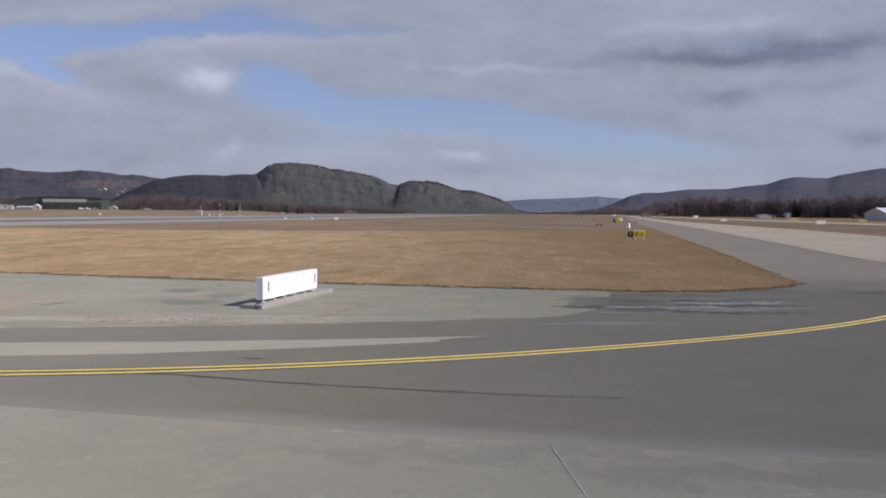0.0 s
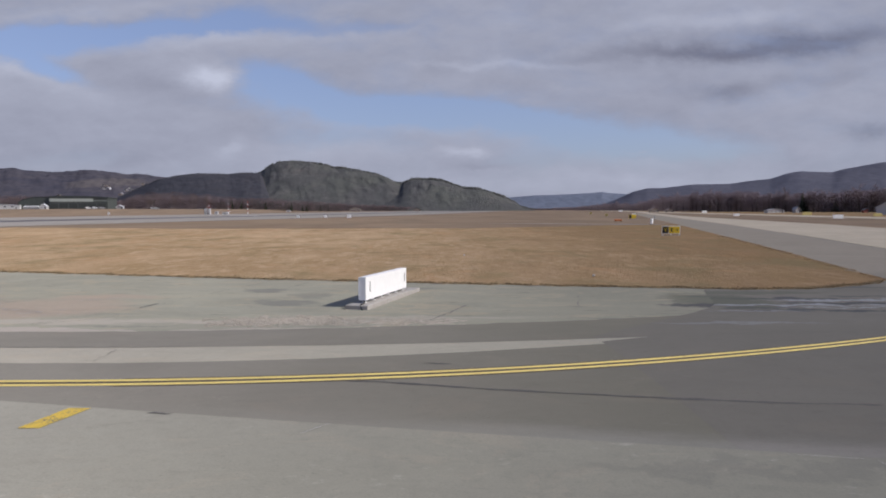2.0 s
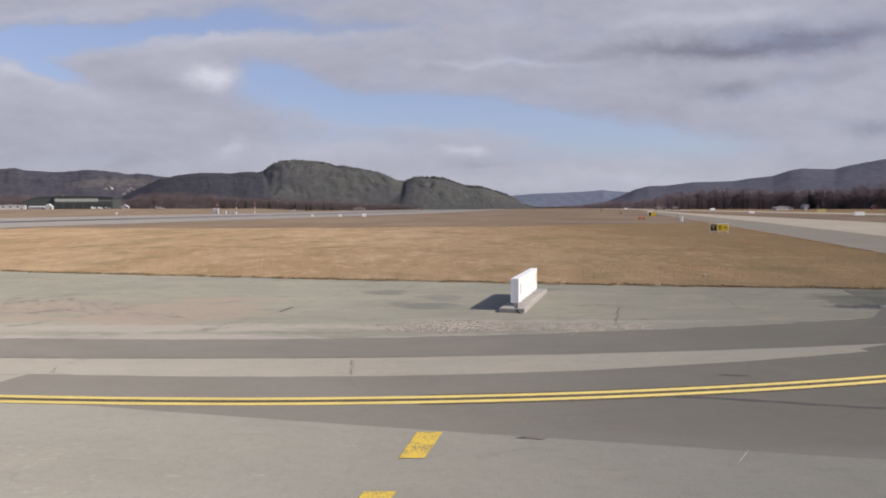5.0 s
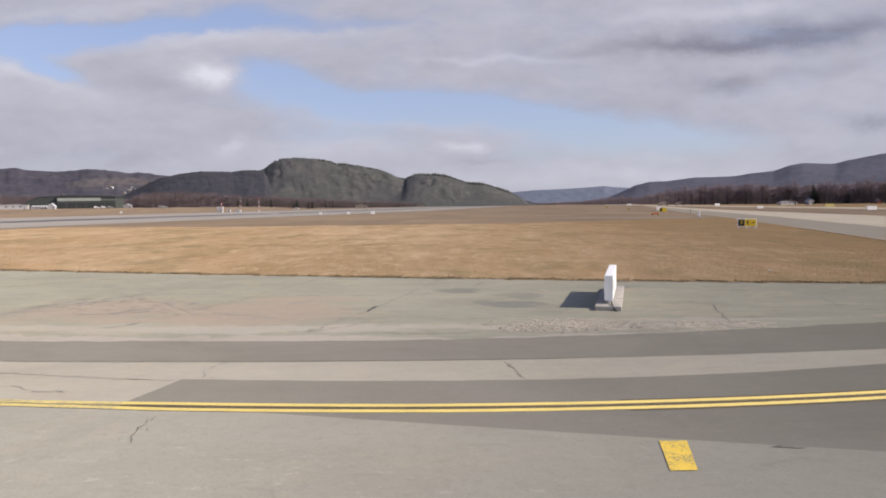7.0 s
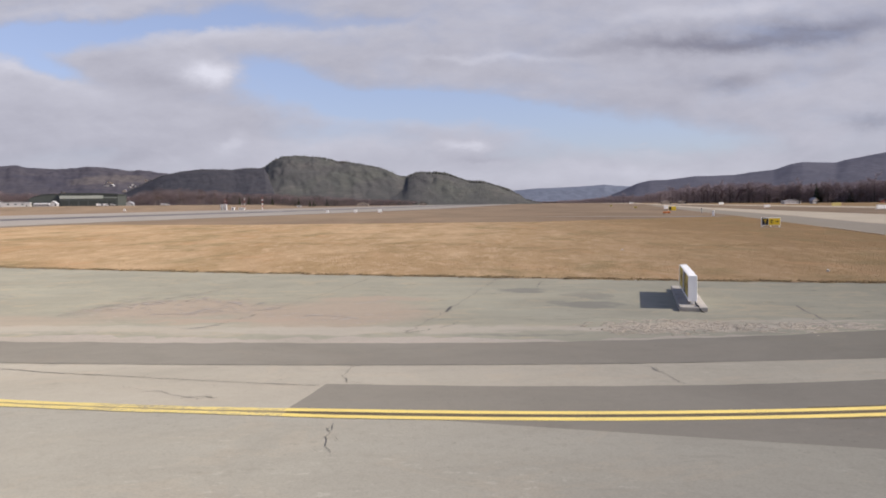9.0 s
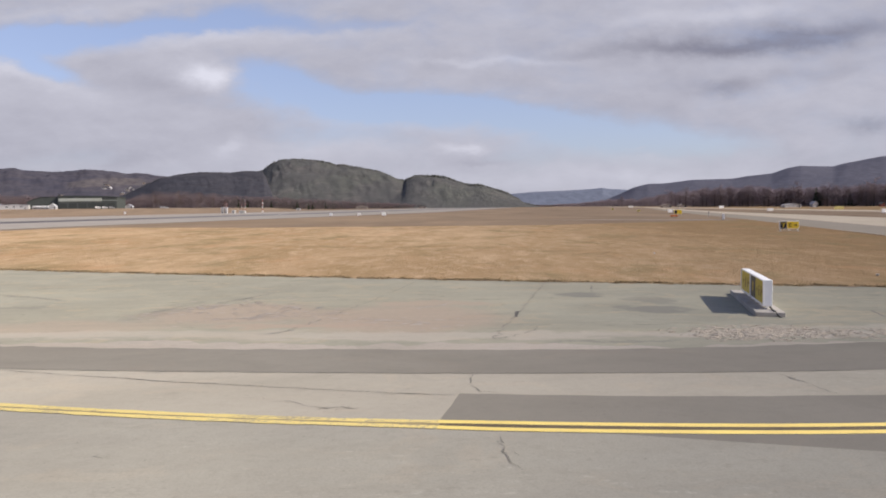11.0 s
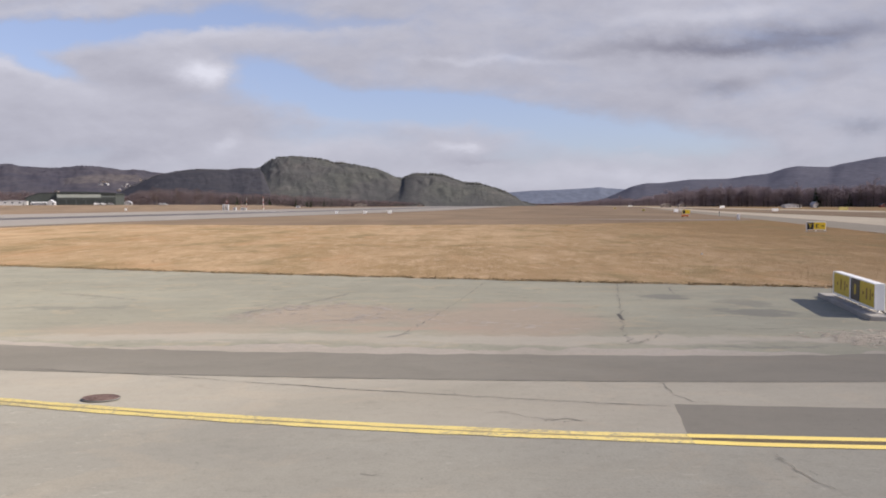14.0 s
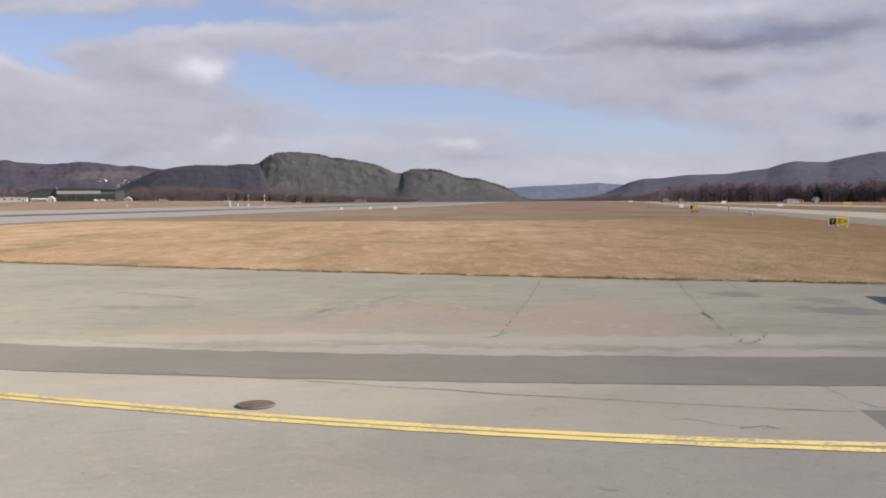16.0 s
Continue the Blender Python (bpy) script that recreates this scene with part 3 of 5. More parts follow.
def box(size, at=(0, 0, 0), bevel=0.0, turn=0.0, bm=None):
    """A bevelled box that stands on the height at[2]."""
    own = bmesh.new()
    bmesh.ops.create_cube(own, size=1.0, matrix=Matrix.Diagonal((*size, 1)))
    if bevel:
        bmesh.ops.bevel(own, geom=list(own.edges), offset=bevel, segments=2, affect="EDGES", profile=0.5)
    bmesh.ops.transform(own, matrix=Matrix.Translation((at[0], at[1], at[2] + size[2] / 2)) @ Matrix.Rotation(radians(turn), 4, "Z"), verts=own.verts)
    if bm is None:
        return own
    me = bpy.data.meshes.new("joined")
    own.to_mesh(me)
    own.free()
    bm.from_mesh(me)
    bpy.data.meshes.remove(me)
    return bm


def tube(a, b, r0, r1=None, sides=10, bm=None):
    """A tapered rod from a to b."""
    bm = bm or bmesh.new()
    a, b = Vector(a), Vector(b)
    turn = (b - a).to_track_quat("Z", "Y").to_matrix().to_4x4()
    bmesh.ops.create_cone(bm, cap_ends=True, segments=sides, radius1=r0, radius2=r0 if r1 is None else r1, depth=(b - a).length,
                          matrix=Matrix.Translation((a + b) / 2) @ turn)
    return bm


def prism(outline, y0, y1):
    """A solid from an outline in x and z, from y0 to y1."""
    bm = bmesh.new()
    front = [bm.verts.new((x, y0, z)) for x, z in outline]
    back = [bm.verts.new((x, y1, z)) for x, z in outline]
    k = len(outline)
    bm.faces.new(front)
    bm.faces.new(back)
    for i in range(k):
        bm.faces.new((front[i], front[(i + 1) % k], back[(i + 1) % k], back[i]))
    return bm


def thing(name, x, y, turn=0.0, z=None, label="", category="", group=""):
    ob = new(name)
    ob.empty_display_size = 0.2
    ob.matrix_basis = pose(x, y, float(lie(y) + rise(x, y)) if z is None else z, 0, 0, turn)
    return tagged(ob, label, category, group)


# ---- ground and paving ----
def sheet(name, mat, along, low, high, rows, lift, label, by_x=True, ragged=0.0, drop=0.0):
    """A paved or grown sheet that follows the lie of the land between two curves."""
    along = np.asarray(along, dtype=float)
    lo, hi = np.array([low(a) for a in along]), np.array([high(a) for a in along])
    if ragged:
        hi = hi + np.array([noise.fractal(Vector((a * 1.3, 7.7, len(name))), 0.8, 2.0, 5) for a in along]) * ragged
    s = np.linspace(0, 1, rows)[None, :]
    across = lo[:, None] * (1 - s) + hi[:, None] * s
    a2 = np.repeat(along[:, None], rows, axis=1)
    x, y = (a2, across) if by_x else (across, a2)
    z = lie(y) + rise(x, y) + lift
    z[:, 0] -= drop
    verts = np.stack([x, y, z], axis=-1).reshape(-1, 3)
    n_a = len(along)
    i = (np.arange(n_a - 1)[:, None] * rows + np.arange(rows - 1)[None, :]).ravel()
    quads = np.stack([i, i + rows, i + rows + 1, i + 1], axis=-1) if by_x else np.stack([i, i + 1, i + rows + 1, i + rows], axis=-1)
    return tagged(new(name, mesh_of(name, verts, quads, mat, True)), label, name.replace("_", " "), kind="structure")


def bowl(middle, left, right, base, cubic=0.0):
    """A curve that bends away from its lowest point, more on one side than on the other."""
    return lambda x: base + (left if x < middle else right) * (x - middle) ** 2 + (cubic * (x - middle) ** 3 if x > middle else 0)


lawn_edge = lambda x: 28.7 - 0.21 * x + 0.0013 * x * x
lawn_corner = lambda x: lawn_edge(min(x, 11)) + 0.055 * max(0, x - 11) ** 2
far_bowl, strip_near = bowl(-14, 0.0075, 0.0117, 13.95), bowl(-11, 0.0053, 0.009, 11.22)
strip_far = lambda x: far_bowl(x) + 0.26 * min(1.0, max(0.0, (-11 - x) / 6))
patch_far = bowl(-10, 0.012, 0.0185, 9.42)
patch_near = lambda x: 4.4 - 0.2 * (x - 0.65) + 0.002 * (x - 0.65) ** 2
held = lambda v: min(1.0, max(0.0, v))
line_bowl = bowl(-10.5, 0.0095, 0.0105, 7.72, 0.00018)
line_mid = lambda x: line_bowl(x) + 0.08 * held((-11 - x) / 5) * held((32 + x) / 5)
way_edge = lambda y: 20.0 + 0.225 * (y - 33) + (0.00004 * max(0, y - 90) ** 2 if y < 300 else 0.00004 * 210 ** 2 + 0.0168 * (y - 300))
concrete_near = lambda y: 31.5 + 0.235 * (y - 44) + 2.0 * math.exp(-((y - 40) / 6.0) ** 2)
concrete_far = lambda y: 66.0 + 0.17 * (y - 101)

run_near = lambda y: -90 + 0.235 * (min(y, 400) - 107) + 0.14 * max(0, y - 400)
run_far = lambda y: -178 + 0.12 * (y - 357)
ys = np.concatenate([np.arange(-400, 0, 40), np.arange(0, 60, 0.5), np.arange(60, 320, 4), np.geomspace(320, 4950, 60)])
xs = np.concatenate([-np.geomspace(4500, 60, 40), np.arange(-58, 60, 2), np.geomspace(60, 4500, 40)])
gx, gy = np.meshgrid(xs, ys, indexing="ij")
gi = (np.arange(len(xs) - 1)[:, None] * len(ys) + np.arange(len(ys) - 1)[None, :]).ravel()
ground = new("ground", mesh_of("ground", np.stack([gx, gy, lie(gy)], -1).reshape(-1, 3), np.stack([gi, gi + len(ys), gi + len(ys) + 1, gi + 1], -1), M["dry_grass"], True))
tagged(ground, "wide flat airfield of short winter-dry brown grass", "grass field", kind="structure")

sheet("pavement", M["old_paving"], np.concatenate([np.arange(-160, -40, 2.0), np.arange(-40, 20, 0.5), np.arange(20, 160, 2.0)]), lambda x: -60, lambda x: min(strip_near(x), 30) + 0.6, 300, 0.003, "pale grey weathered asphalt of the manoeuvring area")
sheet("shoulder", M["shoulder"], np.arange(-90, 19.6, 0.2), lambda x: min(strip_far(x) - 1.5, lawn_edge(x) - 1), lawn_corner, 70, 0.004, "greenish grey old asphalt shoulder beside the grass", ragged=0.34)
sheet("pale_pavement", M["pale_paving"], np.arange(-60, 1.6, 0.4), line_mid, strip_near, 16, 0.005, "pale pinkish grey strip of old paving", ragged=0.05)
def pale_tip(x):
    s = (x - 0.6) / 1.9
    return strip_near(x) - 0.78 * (1 - s) ** 1.2 - 0.02


sheet("pale_pavement", M["pale_paving"], np.arange(0.6, 2.51, 0.1), pale_tip, strip_near, 6, 0.0098, "pale tapering tip of old paving")
sheet("asphalt_strip", M["new_asphalt"], np.arange(-60, 6.01, 0.3), strip_near, strip_far, 24, 0.007, "dark grey trench of newer asphalt", ragged=0.16)
sheet("asphalt_patch", M["new_asphalt"], np.concatenate([[-15.68], np.arange(-15.36, 2.4, 0.3)]), lambda x: patch_near(x), lambda x: patch_far(x) if x > -15.5 else patch_near(x) + 0.03, 24, 0.0065, "large dark grey resurfaced asphalt patch", ragged=0.03, drop=0.0032)


def taxi_top(x):
    if x < 6:
        return float(np.interp(x, (1.2, 6.0), (13.0, 19.4)))
    if x < 20:
        return min(float(np.interp(x, (2.2, 3.0, 5.0, 6.5, 7.4, 7.9, 8.5, 9.2, 20), (16.5, 16.8, 18.1, 20.0, 21.6, 23.2, 25.6, 27.6, 40))) + 0.10 * math.sin(x * 2.3) + 0.06 * math.sin(x * 7.1), lawn_corner(x) - 0.05)
    return 36.0


sheet("taxiway", M["taxiway_asphalt"], np.concatenate([np.arange(1.2, 7.0, 0.2), np.arange(7.0, 120, 0.4)]), lambda x: patch_near(min(x, 40)), lambda x: min(taxi_top(x), 36.5), 90, 0.008, "dark grey asphalt taxiway", drop=0.0047)
branch_y = np.concatenate([np.arange(31, 60, 0.5), np.arange(60, 330, 5), np.geomspace(335, 2200, 24)])
sheet("taxiway_shoulder", M["taxiway_asphalt"], branch_y, way_edge, lambda y: concrete_near(y) + 1, 12, 0.006, "grey asphalt shoulder of the branching taxiway", False)
sheet("concrete_taxiway", M["concrete_way"], np.concatenate([np.arange(36, 60, 1.0), branch_y[branch_y >= 60]]), concrete_near, lambda y: max(concrete_far(y), concrete_near(y) + 8), 16, 0.010, "pale concrete taxiway running into the distance", False)
sheet("service_road", M["concrete_way"], np.concatenate([np.arange(120, 330, 6.0), np.geomspace(335, 1500, 20)]), lambda y: 128 + 0.14 * (y - 200), lambda y: 150 + 0.14 * (y - 200), 4, 0.010, "pale concrete road across the grass", False)
run_y = np.concatenate([np.arange(-100, 320, 4.0), np.geomspace(322, 3600, 50)])
sheet("runway", M["runway"], run_y, run_far, run_near, 14, 0.01, "long grey asphalt runway running into the distance", False)
band = lambda f: (lambda y: run_near(y) - f * (run_near(y) - run_far(y)))
sheet("runway_shoulder", M["runway_edge"], run_y, band(0.33), run_near, 6, 0.018, "pale paved shoulder of the runway", False)
sheet("tyre_band", M["tyre_dark"], run_y, band(0.47), band(0.35), 3, 0.022, "dark rubber streaks along the runway", False)
sheet("side_strip", M["runway_edge"], run_y, band(1.0), band(0.53), 5, 0.022, "pale band along the runway", False)


far_y = np.concatenate([np.arange(137, 330, 4.0), np.geomspace(332, 2400, 30)])
mown_edge = lambda x: float(np.interp(x, (-80, -45, 0, 20, 38), (122, 112, 112, 122, 136))) + 1.6 * noise.fractal(Vector((x * 0.11, 2.2, 0)), 0.8, 2.0, 4)
sheet("mown_lawn", M["mown_grass"], np.arange(-84, 38.1, 1.0), mown_edge, lambda x: 138.0, 12, 0.0075, "darker short brown grass in the middle of the field")
sheet("runway_verge", M["verge"], np.concatenate([np.arange(-60, 320, 4.0), np.geomspace(322, 1500, 20)]), lambda y: run_near(y) - 0.5, lambda y: run_near(y) + 6.0 + 1.5 * math.sin(y * 0.06), 5, 0.0095, "worn grey-brown verge beside the runway", False)
sheet("mown_lawn", M["mown_grass"], far_y, lambda y: run_near(y) + 1, lambda y: way_edge(y) - 0.3, 14, 0.008, "short brown mown grass beyond a gravel path", False)
sheet("far_lawn", M["mown_grass"], np.concatenate([np.arange(100, 330, 5.0), np.geomspace(335, 2400, 30)]), lambda y: concrete_far(y) + 0.3, lambda y: 128 + 0.14 * (y - 200), 8, 0.007, "brown winter grass beyond the concrete taxiway", False)
sheet("outer_lawn", M["mown_grass"], np.concatenate([np.arange(-60, 330, 6.0), np.geomspace(335, 2000, 30)]), lambda y: -1500, lambda y: run_far(y) - 0.3, 10, 0.007, "brown winter grass beyond the runway", False)
sheet("grass_bank", M["mown_grass"], np.arange(600, 1180, 10.0), lambda y: -1400, lambda y: -248, 60, 0.012, "low grassy bank carrying the hangars", False)
sheet("gravel_path", M["gravel"], np.arange(4, 39, 1.0), lambda x: 136 + (38.5 - x) * 0.455 - 4.5 * min(1, (x - 3) / 16), lambda x: 136 + (38.5 - x) * 0.455 + 4.5 * min(1, (x - 3) / 16), 6, 0.012, "pale gravel path across the grass")
sheet("sandy_fringe", M["sandy"], np.arange(-60, -3.0, 0.25), lambda x: strip_far(x) - 0.4, lambda x: strip_far(x) - 0.35 + min(1, (-3.0 - x) / 6) * (1.1 + 0.5 * math.sin(x * 0.5) * math.sin(x * 0.23 + 1)), 10, 0.0055, "pale sandy fringe where the shoulder meets newer asphalt", ragged=0.5)


def ribbon(name, mat, pts, width, lift, parent=None, jag=0.0, label="", taper=True, wobble=(0.35, 1.25)):
    """A narrow flat band along a line of places, a crack, seam or line of paint."""
    fine = []
    for (x0, y0), (x1, y1) in zip(pts, pts[1:]):
        k = max(2, int(math.hypot(x1 - x0, y1 - y0) / 0.18)) if jag else max(2, int(math.hypot(x1 - x0, y1 - y0) / 0.6))
        for i in range(k):
            fine.append((x0 + (x1 - x0) * i / k, y0 + (y1 - y0) * i / k))
    fine.append(pts[-1])
    bm, rows = bmesh.new(), []
    for i, (x, y) in enumerate(fine):
        x1, y1 = fine[min(i + 1, len(fine) - 1)]
        x0, y0 = fine[max(i - 1, 0)]
        d = Vector((y0 - y1, x1 - x0)).normalized()
        w = width
        if jag:
            x += jag * (noise.noise(Vector((x * 2.1, y * 2.1, 3.0))) + 0.4 * random.uniform(-1, 1))
            y += jag * noise.noise(Vector((x * 2.1, y * 2.1, 9.0)))
            w *= random.uniform(*wobble)
        if taper and i in (0, len(fine) - 1):
            w *= 0.2
        rows.append([bm.verts.new((x + s * d.x * w / 2, y + s * d.y * w / 2, float(lie(y + s * d.y * w / 2)) + lift)) for s in (-1, 1)])
    for a, b in zip(rows, rows[1:]):
        bm.faces.new((a[0], a[1], b[1], b[0]))
    ob = new(name, from_bm(name, bm, mat))
    for p in ob.data.polygons:
        if p.normal.z < 0:
            p.flip()
    return tagged(ob, label, name.replace("_", " "), kind="structure")


random.seed(6)
# shadow line at the foot of the grass, laid on as a dark ribbon
for k, (x0, x1) in enumerate(((-62, -40.3), (-40, -21.4), (-21, -6.2), (-5.9, 3.3), (3.6, 12), (12.2, 18.8))):
    ribbon("edge_shade", M["shade_brown"], [(x, lawn_corner(x) + 0.06 + 0.16 * noise.fractal(Vector((x * 1.3, 7.7, 8)), 0.8, 2.0, 5)) for x in np.arange(x0, x1, 0.5)], 0.34, 0.0105, None, 0.16, "thin ragged dark brown line along the grass, its edge shadow painted on", wobble=(0.05, 1.35))
random.seed(5)
def pair_place(x, off):
    near = min(1, max(0.68, 0.68 + 0.32 * (x + 16.5) / 1.5))
    return x, line_mid(x) + off * near * math.hypot(1, (line_mid(x + 0.1) - line_mid(x - 0.1)) / 0.2)


for off in (-0.15, 0.15):
    ribbon("edge_line", M["yellow_line"], [pair_place(x, off) for x in np.concatenate([np.arange(-15.7, 17.5, 0.7), [17.9]])], 0.15, 0.012, label="yellow painted line of a double edge marking", taper=False)
    ribbon("edge_line", M["old_line"], [pair_place(x, off) for x in np.concatenate([np.arange(-70, -16.2, 0.7), [-15.7]])], 0.155, 0.012, None, 0.008, "flaking worn yellow painted line of a double edge marking", False, (0.78, 1.12))
ribbon("edge_line", M["cream_line"], [(concrete_near(y) + 0.5, y) for y in np.arange(38, 90, 1.5)], 0.42, 0.016, label="faded cream edge line along the concrete taxiway", taper=False)
ribbon("joint", M["scar"], [(concrete_near(y) + 0.05, y) for y in np.arange(38, 92, 1.0)], 0.22, 0.0155, None, 0.05, "dark open joint along the concrete taxiway", False, (0.3, 1.3))
ribbon("line_stain", M["line_stain"], [(x, line_mid(x)) for x in np.concatenate([np.arange(-70, -16.2, 0.7), [-15.7]])], 0.34, 0.0105, None, 0.012, "yellowish stain between two worn painted lines", False, (0.85, 1.1))
ribbon("line_stain", M["line_border"], [(x, line_mid(x)) for x in np.concatenate([np.arange(-15.68, -8.6, 0.7), [-8.3]])], 0.40, 0.0104, label="brown worn gap between two painted lines", taper=False)
ribbon("line_border", M["line_border"], [(x, line_mid(x)) for x in np.concatenate([np.arange(-8.4, 17.5, 0.7), [17.9]])], 0.60, 0.0105, label="dark worn border under the double yellow line")


def dash(x, y):
    """One dash of the holding marking, its long side askew."""
    bm = bmesh.new()
    for cx, cy in ((-0.17, 0.5), (0.17, 0.5), (-0.038, -0.5), (-0.348, -0.5)):
        bm.verts.new((cx + 0.07, cy, 0))
    bm.faces.new(bm.verts)
    bmesh.ops.subdivide_edges(bm, edges=bm.edges, cuts=7, use_grid_fill=True)
    for v in bm.verts:
        if v.is_boundary:
            v.co.x += random.uniform(-0.004, 0.004)
            v.co.y += random.uniform(-0.005, 0.005)
    ob = new("holding_dash", from_bm("holding_dash", bm, M["yellow_dash"]))
    ob.matrix_basis = pose(x, y, 0.012)
    return tagged(ob, "chipped bright yellow painted dash on the asphalt", "road marking", "holding position dashes", "structure")


for i in range(7):
    dash(-7.98 - 0.235 * 2.0 * i, 5.66 - 2.0 * i)

# seams, cracks, scars and stains of the paving
def crack(name, mat, pts, width, lift, jag, gap, label, seed, branches=3):
    """A crack: short ragged fragments along a wandering line, with gaps and side branches."""
    rng = random.Random(seed)
    verts, faces = [], []

    def run(line, wide, drop):
        fine = []
        for (x0, y0), (x1, y1) in zip(line, line[1:]):
            k = max(2, int(math.hypot(x1 - x0, y1 - y0) / 0.09))
            fine += [(x0 + (x1 - x0) * i / k, y0 + (y1 - y0) * i / k) for i in range(k)]
        fine.append(line[-1])
        last, small = None, True
        for i, (x, y) in enumerate(fine):
            x1, y1 = fine[min(i + 1, len(fine) - 1)]
            x0, y0 = fine[max(i - 1, 0)]
            d = Vector((y0 - y1, x1 - x0)).normalized()
            shift = jag * (noise.noise(Vector((x * 1.7, y * 1.7, seed))) * 1.6 + noise.noise(Vector((x * 6, y * 6, seed + 3))) * 0.8 + rng.uniform(-0.25, 0.25))
            show = noise.noise(Vector((x * 2.3, y * 2.3, seed + 7))) + 0.5 * noise.noise(Vector((x * 8, y * 8, seed + 8)))
            w = wide * max(0.0, min(1.6, 0.75 + 1.2 * show - drop)) * rng.uniform(0.6, 1.3)
            if w < 0.006 or i in (0, len(fine) - 1):
                w = 0.004
            x, y = x + d.x * shift, y + d.y * shift
            here = len(verts)
            for s in (-1, 1):
                verts.append((x + s * d.x * w / 2, y + s * d.y * w / 2, float(lie(y + s * d.y * w / 2)) + lift))
            if last is not None and not (w <= 0.004 and small):
                faces.append((last, here, here + 1, last + 1) if d.cross(Vector((x1 - x0, y1 - y0))) < 0 else (last + 1, here + 1, here, last))
            last, small = here, w <= 0.004
        return fine

    fine = run(pts, width, gap)
    for _ in range(branches):
        x, y = rng.choice(fine)
        a, l = rng.uniform(0, 6.28), rng.uniform(0.25, 0.6) * min(1.6, 0.25 * math.dist(pts[0], pts[-1]))
        run([(x, y), (x + math.cos(a) * l * 0.5, y + math.sin(a) * l * 0.6), (x + math.cos(a + 0.6) * l, y + math.sin(a + 0.6) * l)], width * 0.6, gap)
    tagged(new(name, mesh_of(name, verts, faces, mat)), label, name, kind="structure")


ribbon("runway_marking", M["white_line"], [(-136.6, 431.7), (-92.6, 338.8)], 2.4, 0.03, label="white painted marking on the runway", taper=False)
crack_label = "dark jagged crack in the old paving"
for k, (pts, w, jag, gap, side) in enumerate((
        ([(-27.5, 12.95), (-26.0, 12.5), (-24.6, 12.12), (-22.7, 11.5), (-20.45, 10.8), (-18.1, 10.2), (-16.7, 9.85), (-15.45, 9.62)], 0.022, 0.03, -0.05, 1),
        ([(-14.94, 7.6), (-14.92, 7.4), (-14.88, 7.2)], 0.020, 0.06, 0.05, 2),
        ([(-14.9, 7.3), (-14.86, 7.0), (-14.82, 6.85), (-14.79, 6.55), (-14.74, 6.3)], 0.009, 0.05, -0.2, 3),
        ([(-15.0, 11.25), (-15.16, 10.93), (-15.13, 10.41), (-15.02, 9.87), (-14.8, 9.72)], 0.012, 0.08, -0.1, 3),
        ([(-9.6, 11.1), (-9.5, 10.3), (-9.35, 9.5)], 0.018, 0.08, 0.1, 3),
        ([(-10.95, 31.3), (-11.9, 27.2), (-12.6, 24), (-13.25, 21.3), (-14.0, 17.8), (-14.5, 15.6)], 0.038, 0.09, 0.1, 3),
        ([(-13.15, 22.0), (-13.25, 21.3), (-13.35, 20.6)], 0.13, 0.05, -0.2, 0),
        ([(-14.4, 16.0), (-14.1, 16.15), (-13.75, 16.5), (-13.4, 17.05), (-13.15, 17.7), (-13.0, 18.3), (-13.1, 18.75), (-13.35, 18.9), (-13.6, 18.8)], 0.04, 0.10, 0.1, 2),
        ([(-16.95, 31.8), (-18.4, 25), (-19.4, 20.8), (-20.15, 17.2)], 0.036, 0.06, 0.15, 0),
        ([(-1.69, 21.5), (-2.3, 19.2), (-2.9, 16.9)], 0.055, 0.05, -0.35, 1),
        ([(-18.85, 9.75), (-18.45, 9.5), (-18.3, 9.35), (-17.9, 9.32)], 0.017, 0.12, 0.2, 5),
        ([(-18.1, 9.2), (-17.7, 9.02), (-17.35, 8.95), (-16.9, 8.86)], 0.017, 0.12, 0.2, 6),
        ([(3.0, 24.5), (2.2, 20.5)], 0.045, 0.08, 0.1, 1),
        ([(-19.85, 6.9), (-19.65, 6.8)], 0.05, 0.05, 0.2, 1),
        ([(-9.6, 27.4), (-9.1, 29.6)], 0.07, 0.08, 0.1, 0))):
    crack("crack", M["scar" if k == 6 else "crack"], pts, w, 0.009 if pts[0][1] > 13 else 0.012, jag, gap, crack_label, 100 + k, side)
ribbon("joint", M["crack"], [(x, strip_near(x) - 0.01) for x in np.arange(-30, -7.9, 0.5)], 0.028, 0.0118, None, 0.012, "dark open joint along the newer asphalt")
ribbon("scar", M["scar"], [(-4.25, 7.9), (-3.5, 7.81), (-1.5, 7.25), (0.4, 6.84), (2.7, 6.42), (4.2, 6.3)], 0.11, 0.0115, None, 0.03, "long dark rubbed scar in the asphalt")
